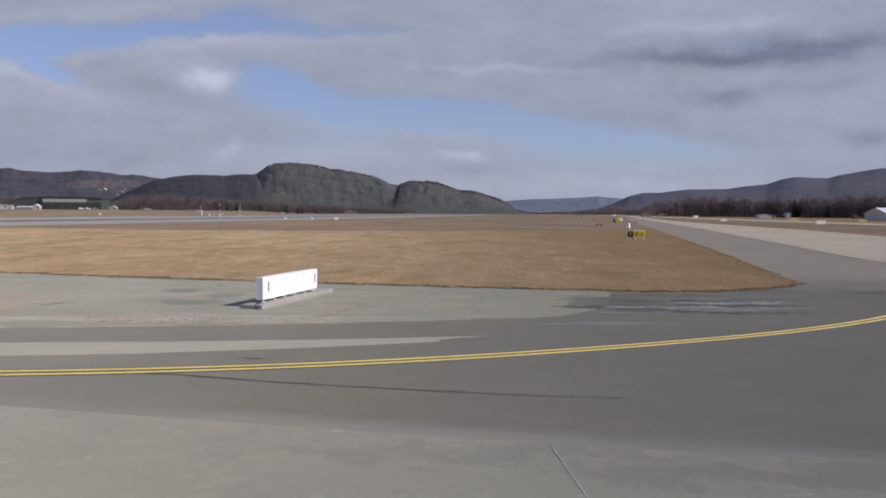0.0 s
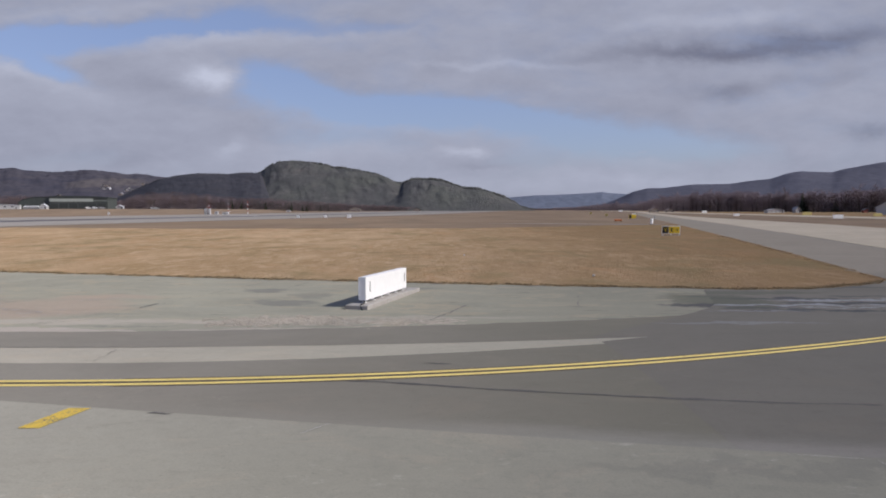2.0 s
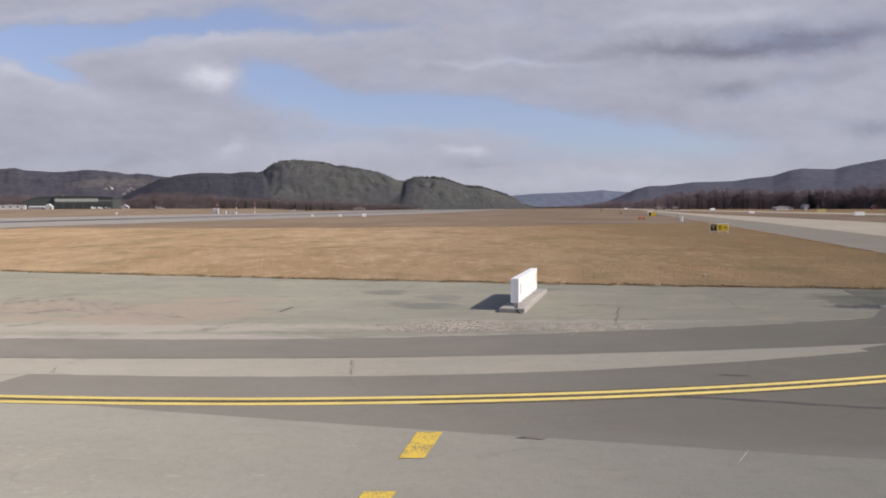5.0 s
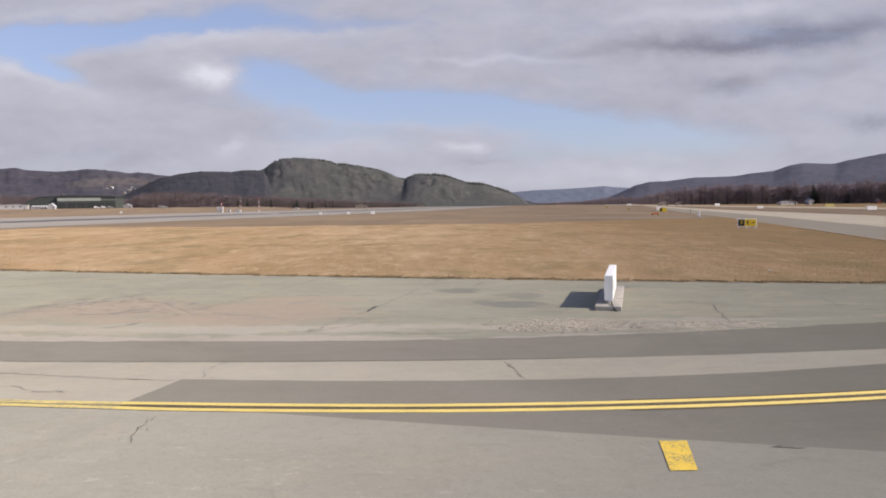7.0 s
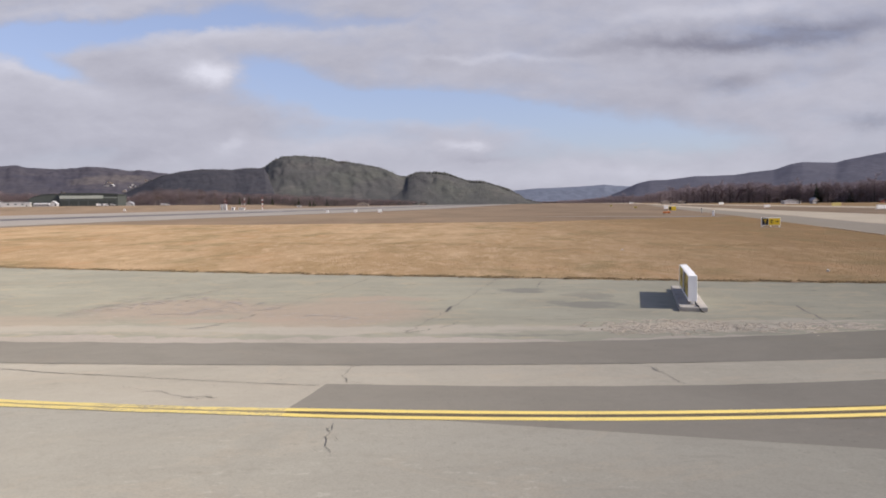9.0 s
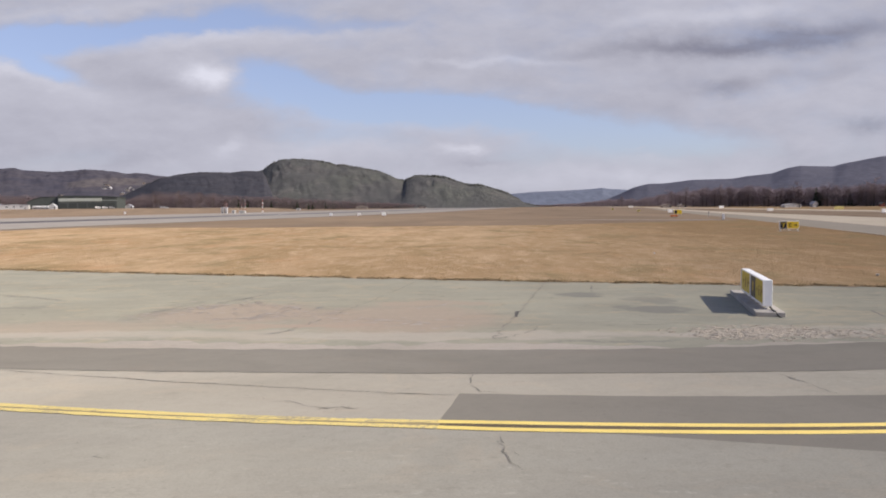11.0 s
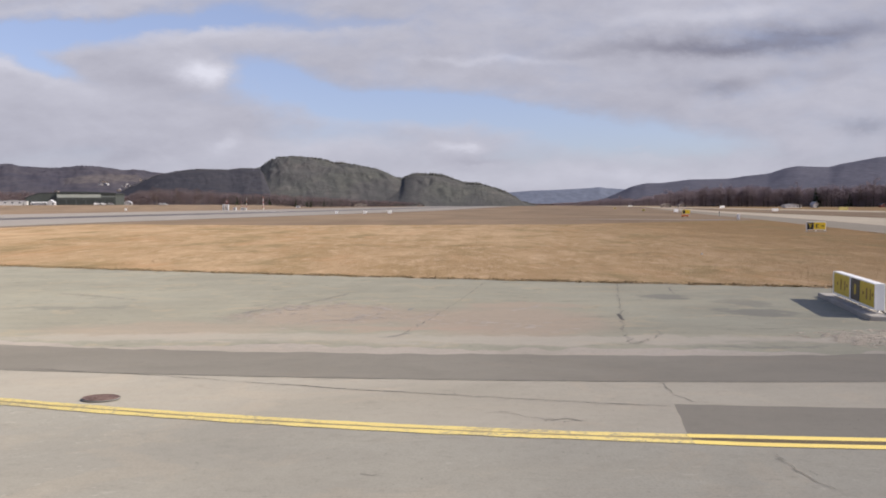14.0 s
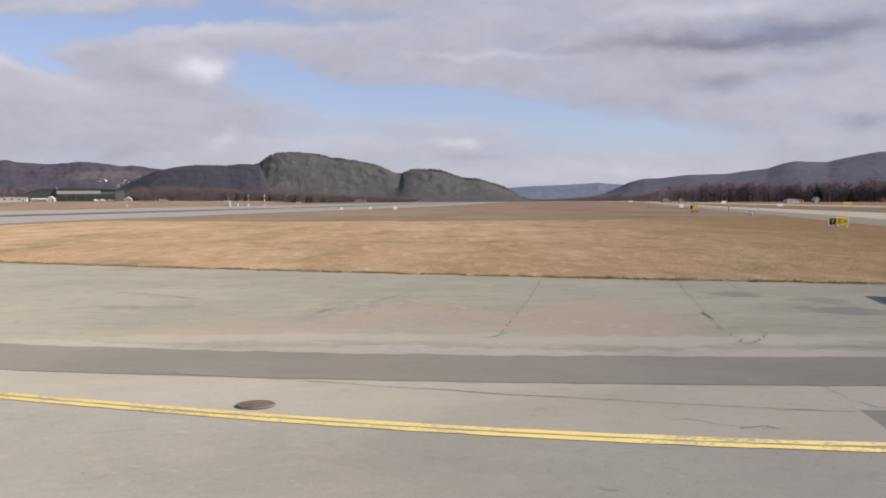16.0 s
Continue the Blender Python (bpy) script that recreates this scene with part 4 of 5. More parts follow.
for k, (pts, w, key) in enumerate((
        ([(-6.8, 5.93), (-6.4, 5.87)], 0.12, "crack"), ([(-2.9, 9.4), (-2.3, 9.3)], 0.14, "scar"),
        ([(-25.7, 22.4), (-25.3, 23.1), (-24.7, 25.6)], 0.20, "scuffed"), ([(-24.1, 24.7), (-23.4, 26.2), (-22.7, 27.9)], 0.22, "scuffed"),
        ([(-20.5, 17.2), (-20.1, 17.6), (-19.8, 18.0)], 0.16, "stain"), ([(-20.1, 22.9), (-19.9, 23.8)], 0.14, "stain"),
        ([(-17.8, 20.4), (-17.0, 20.0), (-16.3, 19.7)], 0.34, "washed"), ([(-34.7, 28.1), (-32.6, 27.2), (-30.6, 26.0)], 0.24, "scuffed"),
        ([(-23.0, 20.6), (-22.0, 20.9), (-21.2, 21.6)], 0.30, "washed"), ([(-16.6, 22.8), (-15.8, 23.6), (-15.2, 24.6)], 0.34, "washed"), ([(-22.4, 24.2), (-21.0, 23.6), (-20.6, 22.8)], 0.3, "washed"))):
    crack("scar", M[key], pts, w, 0.0095 if pts[0][1] > 13 else 0.012, 0.06, 0.3, "rubbed ragged scar in the asphalt", 200 + k, 0)
for pts in ([(2.65, 3.9), (2.78, 2.2)], [(2.6, 3.93), (1.7, 4.12)], [(-4.02, 5.4), (-4.36, 4.92)], [(6.0, 3.45), (5.2, 3.55)]):
    ribbon("paint_trace", M["white_line"], pts, 0.014, 0.011, None, 0.01, "thin worn trace of white paint")


def crumbled(seed, count, place, size, height, mat, label):
    """Crumbled paving: many low lumps strewn over a stretch."""
    random.seed(seed)
    verts, tris = [], []
    for _ in range(count):
        x, y = place()
        r, h, k = random.uniform(*size), random.uniform(*height), 6
        z, a0, i0 = float(lie(y)) + 0.008, random.random() * 6, len(verts)
        for ring in (1.0, 0.6):
            for i in range(k):
                a, q = a0 + 2 * math.pi * i / k, ring * r * random.uniform(0.75, 1.2)
                verts.append((x + 1.5 * q * math.cos(a), y + 0.8 * q * math.sin(a), z + (h * random.uniform(0.6, 1.2) if ring < 1 else 0)))
        for i in range(k):
            j = (i + 1) % k
            tris += [(i0 + i, i0 + j, i0 + k + j), (i0 + i, i0 + k + j, i0 + k + i)]
            if 0 < i < k - 1:
                tris.append((i0 + k, i0 + k + i, i0 + k + i + 1))
    tagged(new("broken_asphalt", mesh_of("broken_asphalt", verts, tris, mat)), label, "rubble", kind="stuff")


def beside_sign():
    if random.random() < 0.4:
        return -7.4 + random.gauss(0, 0.9), 16.7 + random.gauss(0, 0.7)
    t = random.random()
    return -8.9 + 6.8 * t ** 1.3 + random.gauss(0, 0.3), 16.4 + 0.1 * t + random.gauss(0, 0.55)


def washed_stretch():
    t = random.random()
    if random.random() < 0.6:
        return -25.8 + 3.4 * t + random.gauss(0, 0.5), 21.6 + 3.2 * t + random.gauss(0, 0.7)
    return -23.5 + 8.0 * t + random.gauss(0, 0.5), 20.6 + 1.6 * math.sin(t * 5) + random.gauss(0, 0.9)


crumbled(11, 900, beside_sign, (0.02, 0.12), (0.003, 0.016), M["rubble"], "crumbled pale lumps of broken old asphalt")
crumbled(12, 260, washed_stretch, (0.03, 0.12), (0.002, 0.008), M["washed"], "thinly scattered flakes of washed out asphalt")


# ---- manhole beside the yellow lines ----
def manhole(x, y):
    top = thing("manhole", x, y, 0, 0.009, "rusty round cast iron manhole cover set in paving", "manhole")
    top.scale = (0.9, 0.86, 0.6)
    bm = bmesh.new()
    bmesh.ops.create_cone(bm, cap_ends=True, segments=40, radius1=0.36, radius2=0.35, depth=0.012, matrix=Matrix.Translation((0, 0, 0.006)))
    part("collar", bm, M["stain"], top, "dark asphalt collar")
    bm = bmesh.new()
    for r0, r1 in ((0.31, 0.335),):
        for i in range(40):
            a, b = 2 * math.pi * i / 40, 2 * math.pi * (i + 1) / 40
            q = [bm.verts.new((r * math.cos(t), r * math.sin(t), z)) for t in (a, b) for r, z in ((r0, 0.022), (r1, 0.022), (r1, 0.008), (r0, 0.008))]
            for j in range(4):
                bm.faces.new((q[j], q[(j + 1) % 4], q[4 + (j + 1) % 4], q[4 + j]))
    part("frame", bm, M["rust"], top)
    bm = bmesh.new()
    bmesh.ops.create_cone(bm, cap_ends=True, segments=40, radius1=0.305, radius2=0.30, depth=0.014, matrix=Matrix.Translation((0, 0, 0.013)))
    for i in range(-4, 5):
        for j in range(-4, 5):
            if math.hypot(i, j) < 4.2:
                box((0.035, 0.035, 0.006), (i * 0.062, j * 0.062, 0.019), 0.002, 45, bm)
    part("cover", bm, M["rust"], top)
    top.scale = (0.86, 0.58, 1.0)


manhole(-24.43, 10.17)


# ---- signs ----
def big_sign():
    """The long direction sign on its concrete plinth."""
    ax, ay, bx, by = -5.38, 20.71, -4.20, 25.2
    turn = math.degrees(math.atan2(by - ay, bx - ax)) - 90
    length = math.hypot(bx - ax, by - ay)
    px, py = -4.74, 23.2
    z = float(lie(22.0)) - 0.05
    plinth = thing("plinth", px, py, turn, z, "long low pale concrete plinth under a sign", "plinth")
    for i in range(3):
        part("slab", box((0.85 - 0.02 * i, 2.08, 0.295 + 0.008 * (i % 2)), (0.008 * (i - 1), (i - 1) * 2.1, -0.08), 0.025), M["concrete"], plinth)
    sign = thing("taxiway_sign", (ax + bx) / 2, (ay + by) / 2, turn, z + 0.22, "long white-cased taxiway sign with yellow and black panels", "airport sign")
    half = length / 2
    part("case", box((0.24, length, 0.83), (0, 0, 0.10), 0.012), M["white_paint"], sign)
    for y0, y1, key, label in ((half - 0.04, 0.34, "sign_yellow", "yellow sign panel"), (0.22, -0.72, "mesh_black", "black sign panel"), (-0.74, -half + 0.05, "sign_yellow", "yellow sign panel")):
        panel = part("panel", box((0.02, y0 - y1, 0.72), (-0.125, (y0 + y1) / 2, 0.16), 0.004), M["sign_shaded" if key == "sign_yellow" else key], sign, label)
        ink = M["faded_ink"] if key == "sign_yellow" else M["sign_shaded"]
        mid, wide = (y0 + y1) / 2, (y0 - y1)
        for k, (dy, w, z0, h) in enumerate(((0.27, 0.10, 0.46, 0.12), (0.04, 0.12, 0.34, 0.36), (-0.2, 0.09, 0.36, 0.34), (-0.33, 0.12, 0.50, 0.10)) if key == "sign_yellow" else ((0.0, 0.16, 0.36, 0.34),)):
            part("lettering", box((0.006, w, h), (-0.138, mid + dy * wide, z0)), ink, panel, "unreadable legend")
    for y in (half - 0.02, 0.28, -half + 0.03):
        part("frame", box((0.05, 0.07, 0.80), (-0.135, y, 0.115), 0.006), M["white_paint"], sign, "white upright of the panel frame")
    for z0 in (0.10, 0.885):
        part("rail", box((0.04, length - 0.1, 0.04), (-0.13, 0, z0), 0.005), M["white_paint"], sign, "white rail of the panel frame")
    for y in (-half + 0.42, half - 0.25):
        part("slot", box((0.012, 0.07, 0.36), (0.119, y, 0.38), 0.003), M["mesh_black"], sign, "dark slot in the white back")
    for i in range(6):
        y = -half + 0.2 + (length - 0.4) * i / 5
        bm = box((0.16, 0.10, 0.025), (0, y, 0.0), 0.004)
        tube((0, y, 0.02), (0, y, 0.1), 0.045, 0.03, 10, bm)
        part("foot", bm, M["white_paint"], sign)
    bm = bmesh.new()
    pts = [(0.06, -half + 0.02, 0.08), (0.09, -half - 0.12, 0.03), (0.12, -half - 0.5, 0.015), (0.2, -half - 0.62, -0.12), (0.34, -half - 0.75, -0.2)]
    for a, b in zip(pts, pts[1:]):
        tube(a, b, 0.025, sides=8, bm=bm)
    part("cable", bm, M["rubber"], sign, "black supply cable")


big_sign()


def letter(text, size, mat, parent, at, turn=(90, 0, 0), depth=0.004, label=""):
    curve = bpy.data.curves.new("letter", "FONT")
    curve.body, curve.size, curve.extrude, curve.align_x, curve.align_y = text, size, depth, "CENTER", "CENTER"
    ob = new("letter", curve)
    me = bpy.data.meshes.new_from_object(ob)
    bpy.data.objects.remove(ob)
    me.materials.append(mat)
    ob = new("letter", me)
    ob.parent = parent
    ob.matrix_basis = pose(*at, *turn)
    return tagged(ob, label)


def small_sign(x, y, turn):
    sign = thing("taxiway_sign", x, y, turn, None, "black and yellow taxiway sign on white legs", "airport sign")
    part("case", box((2.1, 0.22, 0.92), (0, 0, 0.22), 0.012), M["white_paint"], sign)
    black = part("panel", box((0.70, 0.02, 0.80), (-0.64, -0.115, 0.28), 0.004), M["sign_black"], sign, "black sign panel")
    letter("Y", 0.72, M["sign_yellow"], black, (-0.64, -0.128, 0.68), label="yellow letter Y")
    yellow = part("panel", box((1.26, 0.02, 0.80), (0.37, -0.115, 0.28), 0.004), M["sign_yellow"], sign, "yellow sign panel")
    for dx, w, h, z in ((0.02, 0.09, 0.42, 0.58), (0.17, 0.2, 0.08, 0.88), (0.17, 0.2, 0.08, 0.58), (0.72, 0.3, 0.08, 0.74), (0.88, 0.08, 0.2, 0.68)):
        part("lettering", box((w, 0.006, h), (dx * 0.88, -0.128, z - 0.1)), M["sign_black"], yellow, "unreadable black legend")
    for lx in (-0.94, 0.0, 0.94):
        part("leg", tube((lx, 0, -0.05), (lx, 0, 0.24), 0.05), M["white_paint"], sign)
    part("base", box((2.3, 0.7, 0.08), (0, 0, -0.04), 0.01), M["concrete"], sign, "concrete base slab")


small_sign(24.85, 81.8, -12)


def marker_box(x, y, wide, high, deep=0.4, turn=0.0, label="small white marker cabinet standing in the grass"):
    top = thing("marker_box", x, y, turn, None, label, "cabinet", "white marker cabinets")
    part("body", box((wide, deep, high), (0, 0, 0.18), 0.02), M["white_paint"], top)
    part("lid", box((wide * 1.06, deep * 1.1, 0.05), (0, 0, 0.18 + high), 0.01), M["white_paint"], top)
    for sx in (-1, 1):
        part("leg", tube((sx * wide * 0.38, 0, -0.03), (sx * wide * 0.38, 0, 0.2), 0.035), M["steel"], top)


for x, y, wide, high in ((-37.3, 251, 1.4, 1.1), (-46.4, 254, 1.1, 0.9), (-57.2, 258, 1.0, 0.8), (113.5, 206, 2.9, 1.1), (117, 288, 2.3, 1.0), (194.5, 538, 3.6, 1.6), (210, 860, 4.8, 1.8), (-226, 465, 1.2, 1.3), (68, 262, 1.5, 1.2)):
    marker_box(x, y, wide, high)


def edge_sign(x, y, turn):
    """A sign board seen edge-on, on a paved pad."""
    sign = thing("guidance_sign", x, y, turn, None, "white-cased sign standing edge-on on a grey paved pad", "airport sign")
    part("case", box((0.42, 2.2, 1.0), (0, 0, 0.16), 0.03), M["white_paint"], sign)
    for sy in (-1, 1):
        part("leg", tube((0, sy * 0.8, -0.05), (0, sy * 0.8, 0.2), 0.05), M["grey_paint"], sign)
    part("panel", box((0.02, 2.0, 0.84), (-0.215, 0, 0.24), 0.004), M["grey_paint"], sign, "grey back panel")


edge_sign(37.6, 134, -20.5)
sheet("sign_pad", M["branch_asphalt"], np.arange(30.5, 40.1, 0.8), lambda x: 132.4 + 0.04 * (x - 35) ** 2, lambda x: 138.6 - 0.05 * (x - 35) ** 2, 6, 0.016, "grey paved pad in the grass")
light_post = thing("marker_post", 50.4, 176, 0, None, "slim grey post on the grass", "post")
part("post", tube((0, 0, -0.05), (0, 0, 1.0), 0.09, 0.07), M["grey_paint"], light_post)
part("head", box((0.3, 0.3, 0.3), (0, 0, 0.95), 0.04), M["grey_paint"], light_post)


def yellow_sign(x, y, wide, high, turn=0.0, dark=True):
    sign = thing("guidance_sign", x, y, turn, None, "small yellow guidance sign on the grass", "airport sign", "far guidance signs")
    part("case", box((wide, 0.25, high), (0, 0, 0.3), 0.015), M["sign_yellow" if dark else "sign_pale"], sign)
    if dark:
        part("panel", box((wide * 0.3, 0.02, high * 0.86), (-wide * 0.28, -0.135, 0.3 + high * 0.07)), M["sign_black"], sign, "black sign panel")
    for sx in (-1, 1):
        part("leg", tube((sx * wide * 0.4, 0, -0.05), (sx * wide * 0.4, 0, 0.32), 0.05), M["grey_paint"], sign)


for x, y, wide, high, turn in ((53.5, 209, 2.1, 1.15, -10), (155.5, 256, 3.2, 1.1, 0), (155, 306, 4.0, 1.4, 0), (55, 214, 1.0, 0.8, -10), (64, 290, 1.2, 0.8, -10), (84, 420, 1.4, 0.9, -8)):
    yellow_sign(x, y, wide, high, turn, y < 212)
barrier = thing("barrier", 39.8, 170, 0, None, "low orange barrier board on the grass", "barrier")
part("board", box((1.7, 0.3, 0.4), (0, 0, 0.15), 0.05), M["orange"], barrier)
for sx in (-1, 1):
    part("foot", box((0.2, 0.8, 0.16), (sx * 0.6, 0, 0), 0.02), M["rubber"], barrier)

# small pale clods and litter in the grass
random.seed(21)
for x, y in ((-1.1, 47.4), (5.27, 32.53)):
    top = thing("stone", x, y, random.uniform(0, 90), None, "small pale stone lying in the dry grass", "stone", "stones in the grass")
    bm = bmesh.new()
    bmesh.ops.create_icosphere(bm, subdivisions=2, radius=0.07)
    for v in bm.verts:
        v.co *= 1 + 0.4 * noise.noise(v.co * 9 + Vector((x, y, 0)))
        v.co.z = v.co.z * 0.7 + 0.05
    part("body", bm, M["wall_white"], top)


# ---- hills ----
def hill(name, mat, ridge, far, reach, label, rough=1.0, back=600.0, woods=0, wood_mat=None, tall=(9, 16), seed=1, spread=0.0):
    """A long wooded hill. ridge: sideways and upward slopes of its crest as seen from the field; far: how far off the crest stands."""
    ru, rv = np.array([r[0] for r in ridge]), np.array([r[1] for r in ridge])
    us = np.linspace(ru[0], ru[-1], 340)
    crest = np.interp(us, ru, rv)
    kern = np.exp(-np.linspace(-2, 2, 7) ** 2)
    pad = np.concatenate([[crest[0]] * 3, crest, [crest[-1]] * 3])
    crest = np.convolve(pad, kern / kern.sum(), "valid")
    s = np.concatenate([np.linspace(0, 1, 40), 1 + np.linspace(0.05, 1, 8)])
    verts = np.zeros((len(us), len(s), 3))
    foot = float(lie(far - reach)) - 2
    middle = float(us[int(np.argmax(crest))])
    for i, u in enumerate(us):
        x = u * far
        for j, t in enumerate(s):
            up = math.sin(min(t, 1) * math.pi / 2) ** 1.15 if t <= 1 else 1 - 0.75 * (t - 1) ** 2
            y = far - reach * (1 - t) if t <= 1 else far + back * (t - 1)
            top = 3.0 + crest[i] * far
            side = math.sin(math.pi * min(t, 1))
            bump = noise.fractal(Vector((x * 0.006, y * 0.006, seed)), 0.9, 2.0, 5)
            gully = abs(noise.fractal(Vector((x * 0.011 + 0.4 * bump, y * 0.0022, seed + 9)), 0.8, 2.0, 3))
            z = foot + (top - foot) * up * (1 + 0.14 * rough * bump * side)
            z -= rough * 15.0 * (0.5 - min(0.5, gully)) * side * min(1.0, (top - foot) / 120.0)
            z += rough * 4.0 * noise.fractal(Vector((x * 0.02, y * 0.012, seed + 4)), 0.8, 2.0, 4) * min(1, t * 2)
            verts[i, j] = ((middle + (u - middle) * (1 + spread * max(0.0, 1 - t))) * (far if t >= 1 else y), y, z)
    k = len(s)
    q = (np.arange(len(us) - 1)[:, None] * k + np.arange(k - 1)[None, :]).ravel()
    tagged(new(name, mesh_of(name, verts.reshape(-1, 3), np.stack([q, q + k, q + k + 1, q + 1], -1), mat, True)), label, "hill", kind="structure")
    if not woods:
        return us, verts
    rng = np.random.default_rng(seed)
    fi = rng.random(woods) * (len(us) - 2)
    fj = rng.uniform(35.5, 39.9, woods)
    i0, j0 = fi.astype(int), fj.astype(int)
    base = verts[i0, j0] + (verts[i0 + 1, j0] - verts[i0, j0]) * (fi - i0)[:, None] + (verts[i0, j0 + 1] - verts[i0, j0]) * (fj - j0)[:, None]
    count = woods
    h = rng.uniform(tall[0], tall[1], count) * rng.choice((0.7, 1.0, 1.0, 1.25), count)
    w = h * rng.uniform(0.3, 0.55, count)
    a0 = rng.random(count) * 6.28
    vs = np.zeros((count, 7, 3))
    for m in range(3):
        a = a0 + m * 2.094
        vs[:, m] = base + np.stack([np.cos(a) * w * 0.6, np.sin(a) * w * 0.6, -h * 0.1], -1)
        vs[:, 3 + m] = base + np.stack([np.cos(a + 1) * w, np.sin(a + 1) * w, h * rng.uniform(0.25, 0.6, count)], -1)
    vs[:, 6] = base + np.stack([w * 0.2 * np.cos(a0), w * 0 + 0, h], -1)
    tri = []
    for m in range(3):
        o = (m + 1) % 3
        tri += [(m, o, 3 + m), (o, 3 + o, 3 + m), (3 + m, 3 + o, 6)]
    faces = (np.arange(count)[:, None, None] * 7 + np.array(tri)[None]).reshape(-1, 3)
    tagged(new("hill_woods", mesh_of("hill_woods", vs.reshape(-1, 3), faces, wood_mat, True)), "dense mixed woods covering a hillside", "woods", kind="stuff")


hill("hill_far", M["haze_blue_hill"], ((0.03, 0.016), (0.0838, 0.0225), (0.1235, 0.0256), (0.1632, 0.0268), (0.2028, 0.0288), (0.2187, 0.0303), (0.2306, 0.0287), (0.2583, 0.0268), (0.33, 0.026)), 4750, 700, "distant wooded ridge, haze put into its blue colour", 0.12, 100)
hill("hill_right", M["haze_violet_hill"], ((0.16, -0.004), (0.19, 0.004), (0.225, 0.014), (0.246, 0.0225), (0.254, 0.0262), (0.262, 0.0300), (0.2817, 0.0345), (0.3054, 0.0350), (0.3449, 0.0395), (0.4002, 0.0406), (0.4238, 0.0443), (0.4554, 0.0472), (0.4789, 0.0548), (0.4946, 0.0572), (0.5419, 0.0560), (0.5575, 0.0604), (0.6108, 0.0693), (0.72, 0.078), (0.85, 0.074)), 4200, 1500, "broad wooded mountainside, haze put into its violet-grey colour", 0.12, 300, 0, None, (8, 14), 3)
left_slope = hill("hill_left", M["left_hill"], ((-0.95, 0.052), (-0.75, 0.060), (-0.633, 0.0620), (-0.6075, 0.0628), (-0.598, 0.0606), (-0.5452, 0.0574), (-0.5268, 0.0578), (-0.5155, 0.0601), (-0.4995, 0.0608), (-0.4733, 0.0580), (-0.4471, 0.0535), (-0.4351, 0.0546), (-0.42, 0.0527), (-0.3937, 0.0500), (-0.33, 0.046), (-0.2, 0.03)), 4000, 1700, "grey-brown wooded hills with scattered houses", 0.5, 300, 0, None, (7, 13), 5)
hill("hill_shoulder", M["shaded_grey_hill"], ((-0.47, 0.020), (-0.435, 0.036), (-0.41, 0.0462), (-0.3959, 0.0495), (-0.3879, 0.0510), (-0.3743, 0.0532), (-0.3503, 0.0555), (-0.3057, 0.0543), (-0.2897, 0.0560), (-0.2626, 0.0560), (-0.252, 0.046), (-0.243, 0.022), (-0.232, 0.008)), 2380, 860, "wooded shoulder of a hill, cloud shadow put into its dark grey", 0.3, 300, 2400, M["grey_woods"], (2, 4.5), 7)
hill("hill_main", M["green_hill"], ((-0.34, 0.020), (-0.30, 0.040), (-0.272, 0.0535), (-0.260, 0.0570), (-0.2462, 0.0670), (-0.2357, 0.0706), (-0.2198, 0.0718), (-0.1936, 0.0708), (-0.1698, 0.0668), (-0.158, 0.0626), (-0.1484, 0.0630), (-0.1302, 0.0600), (-0.0985, 0.0535), (-0.0874, 0.0490), (-0.0788, 0.0438), (-0.0637, 0.0422), (-0.01, 0.03), (0.05, 0.012)), 2500, 900, "steep green and brown wooded hill", 0.65, 300, 3200, M["conifers"], (3.5, 8), 9, 0.24)
hill("hill_low", M["green_hill"], ((-0.13, 0.010), (-0.09, 0.024), (-0.0676, 0.0345), (-0.0604, 0.0425), (-0.050, 0.0472), (-0.0222, 0.0478), (-0.0063, 0.0452), (0.0072, 0.0400), (0.023, 0.0350), (0.0437, 0.0338), (0.0571, 0.0300), (0.0809, 0.0216), (0.0944, 0.0148), (0.103, 0.008), (0.125, 0.004)), 2200, 700, "lower green wooded hill running down to the plain", 0.6, 300, 2600, M["conifers"], (3.5, 7.5), 12, 0.08)


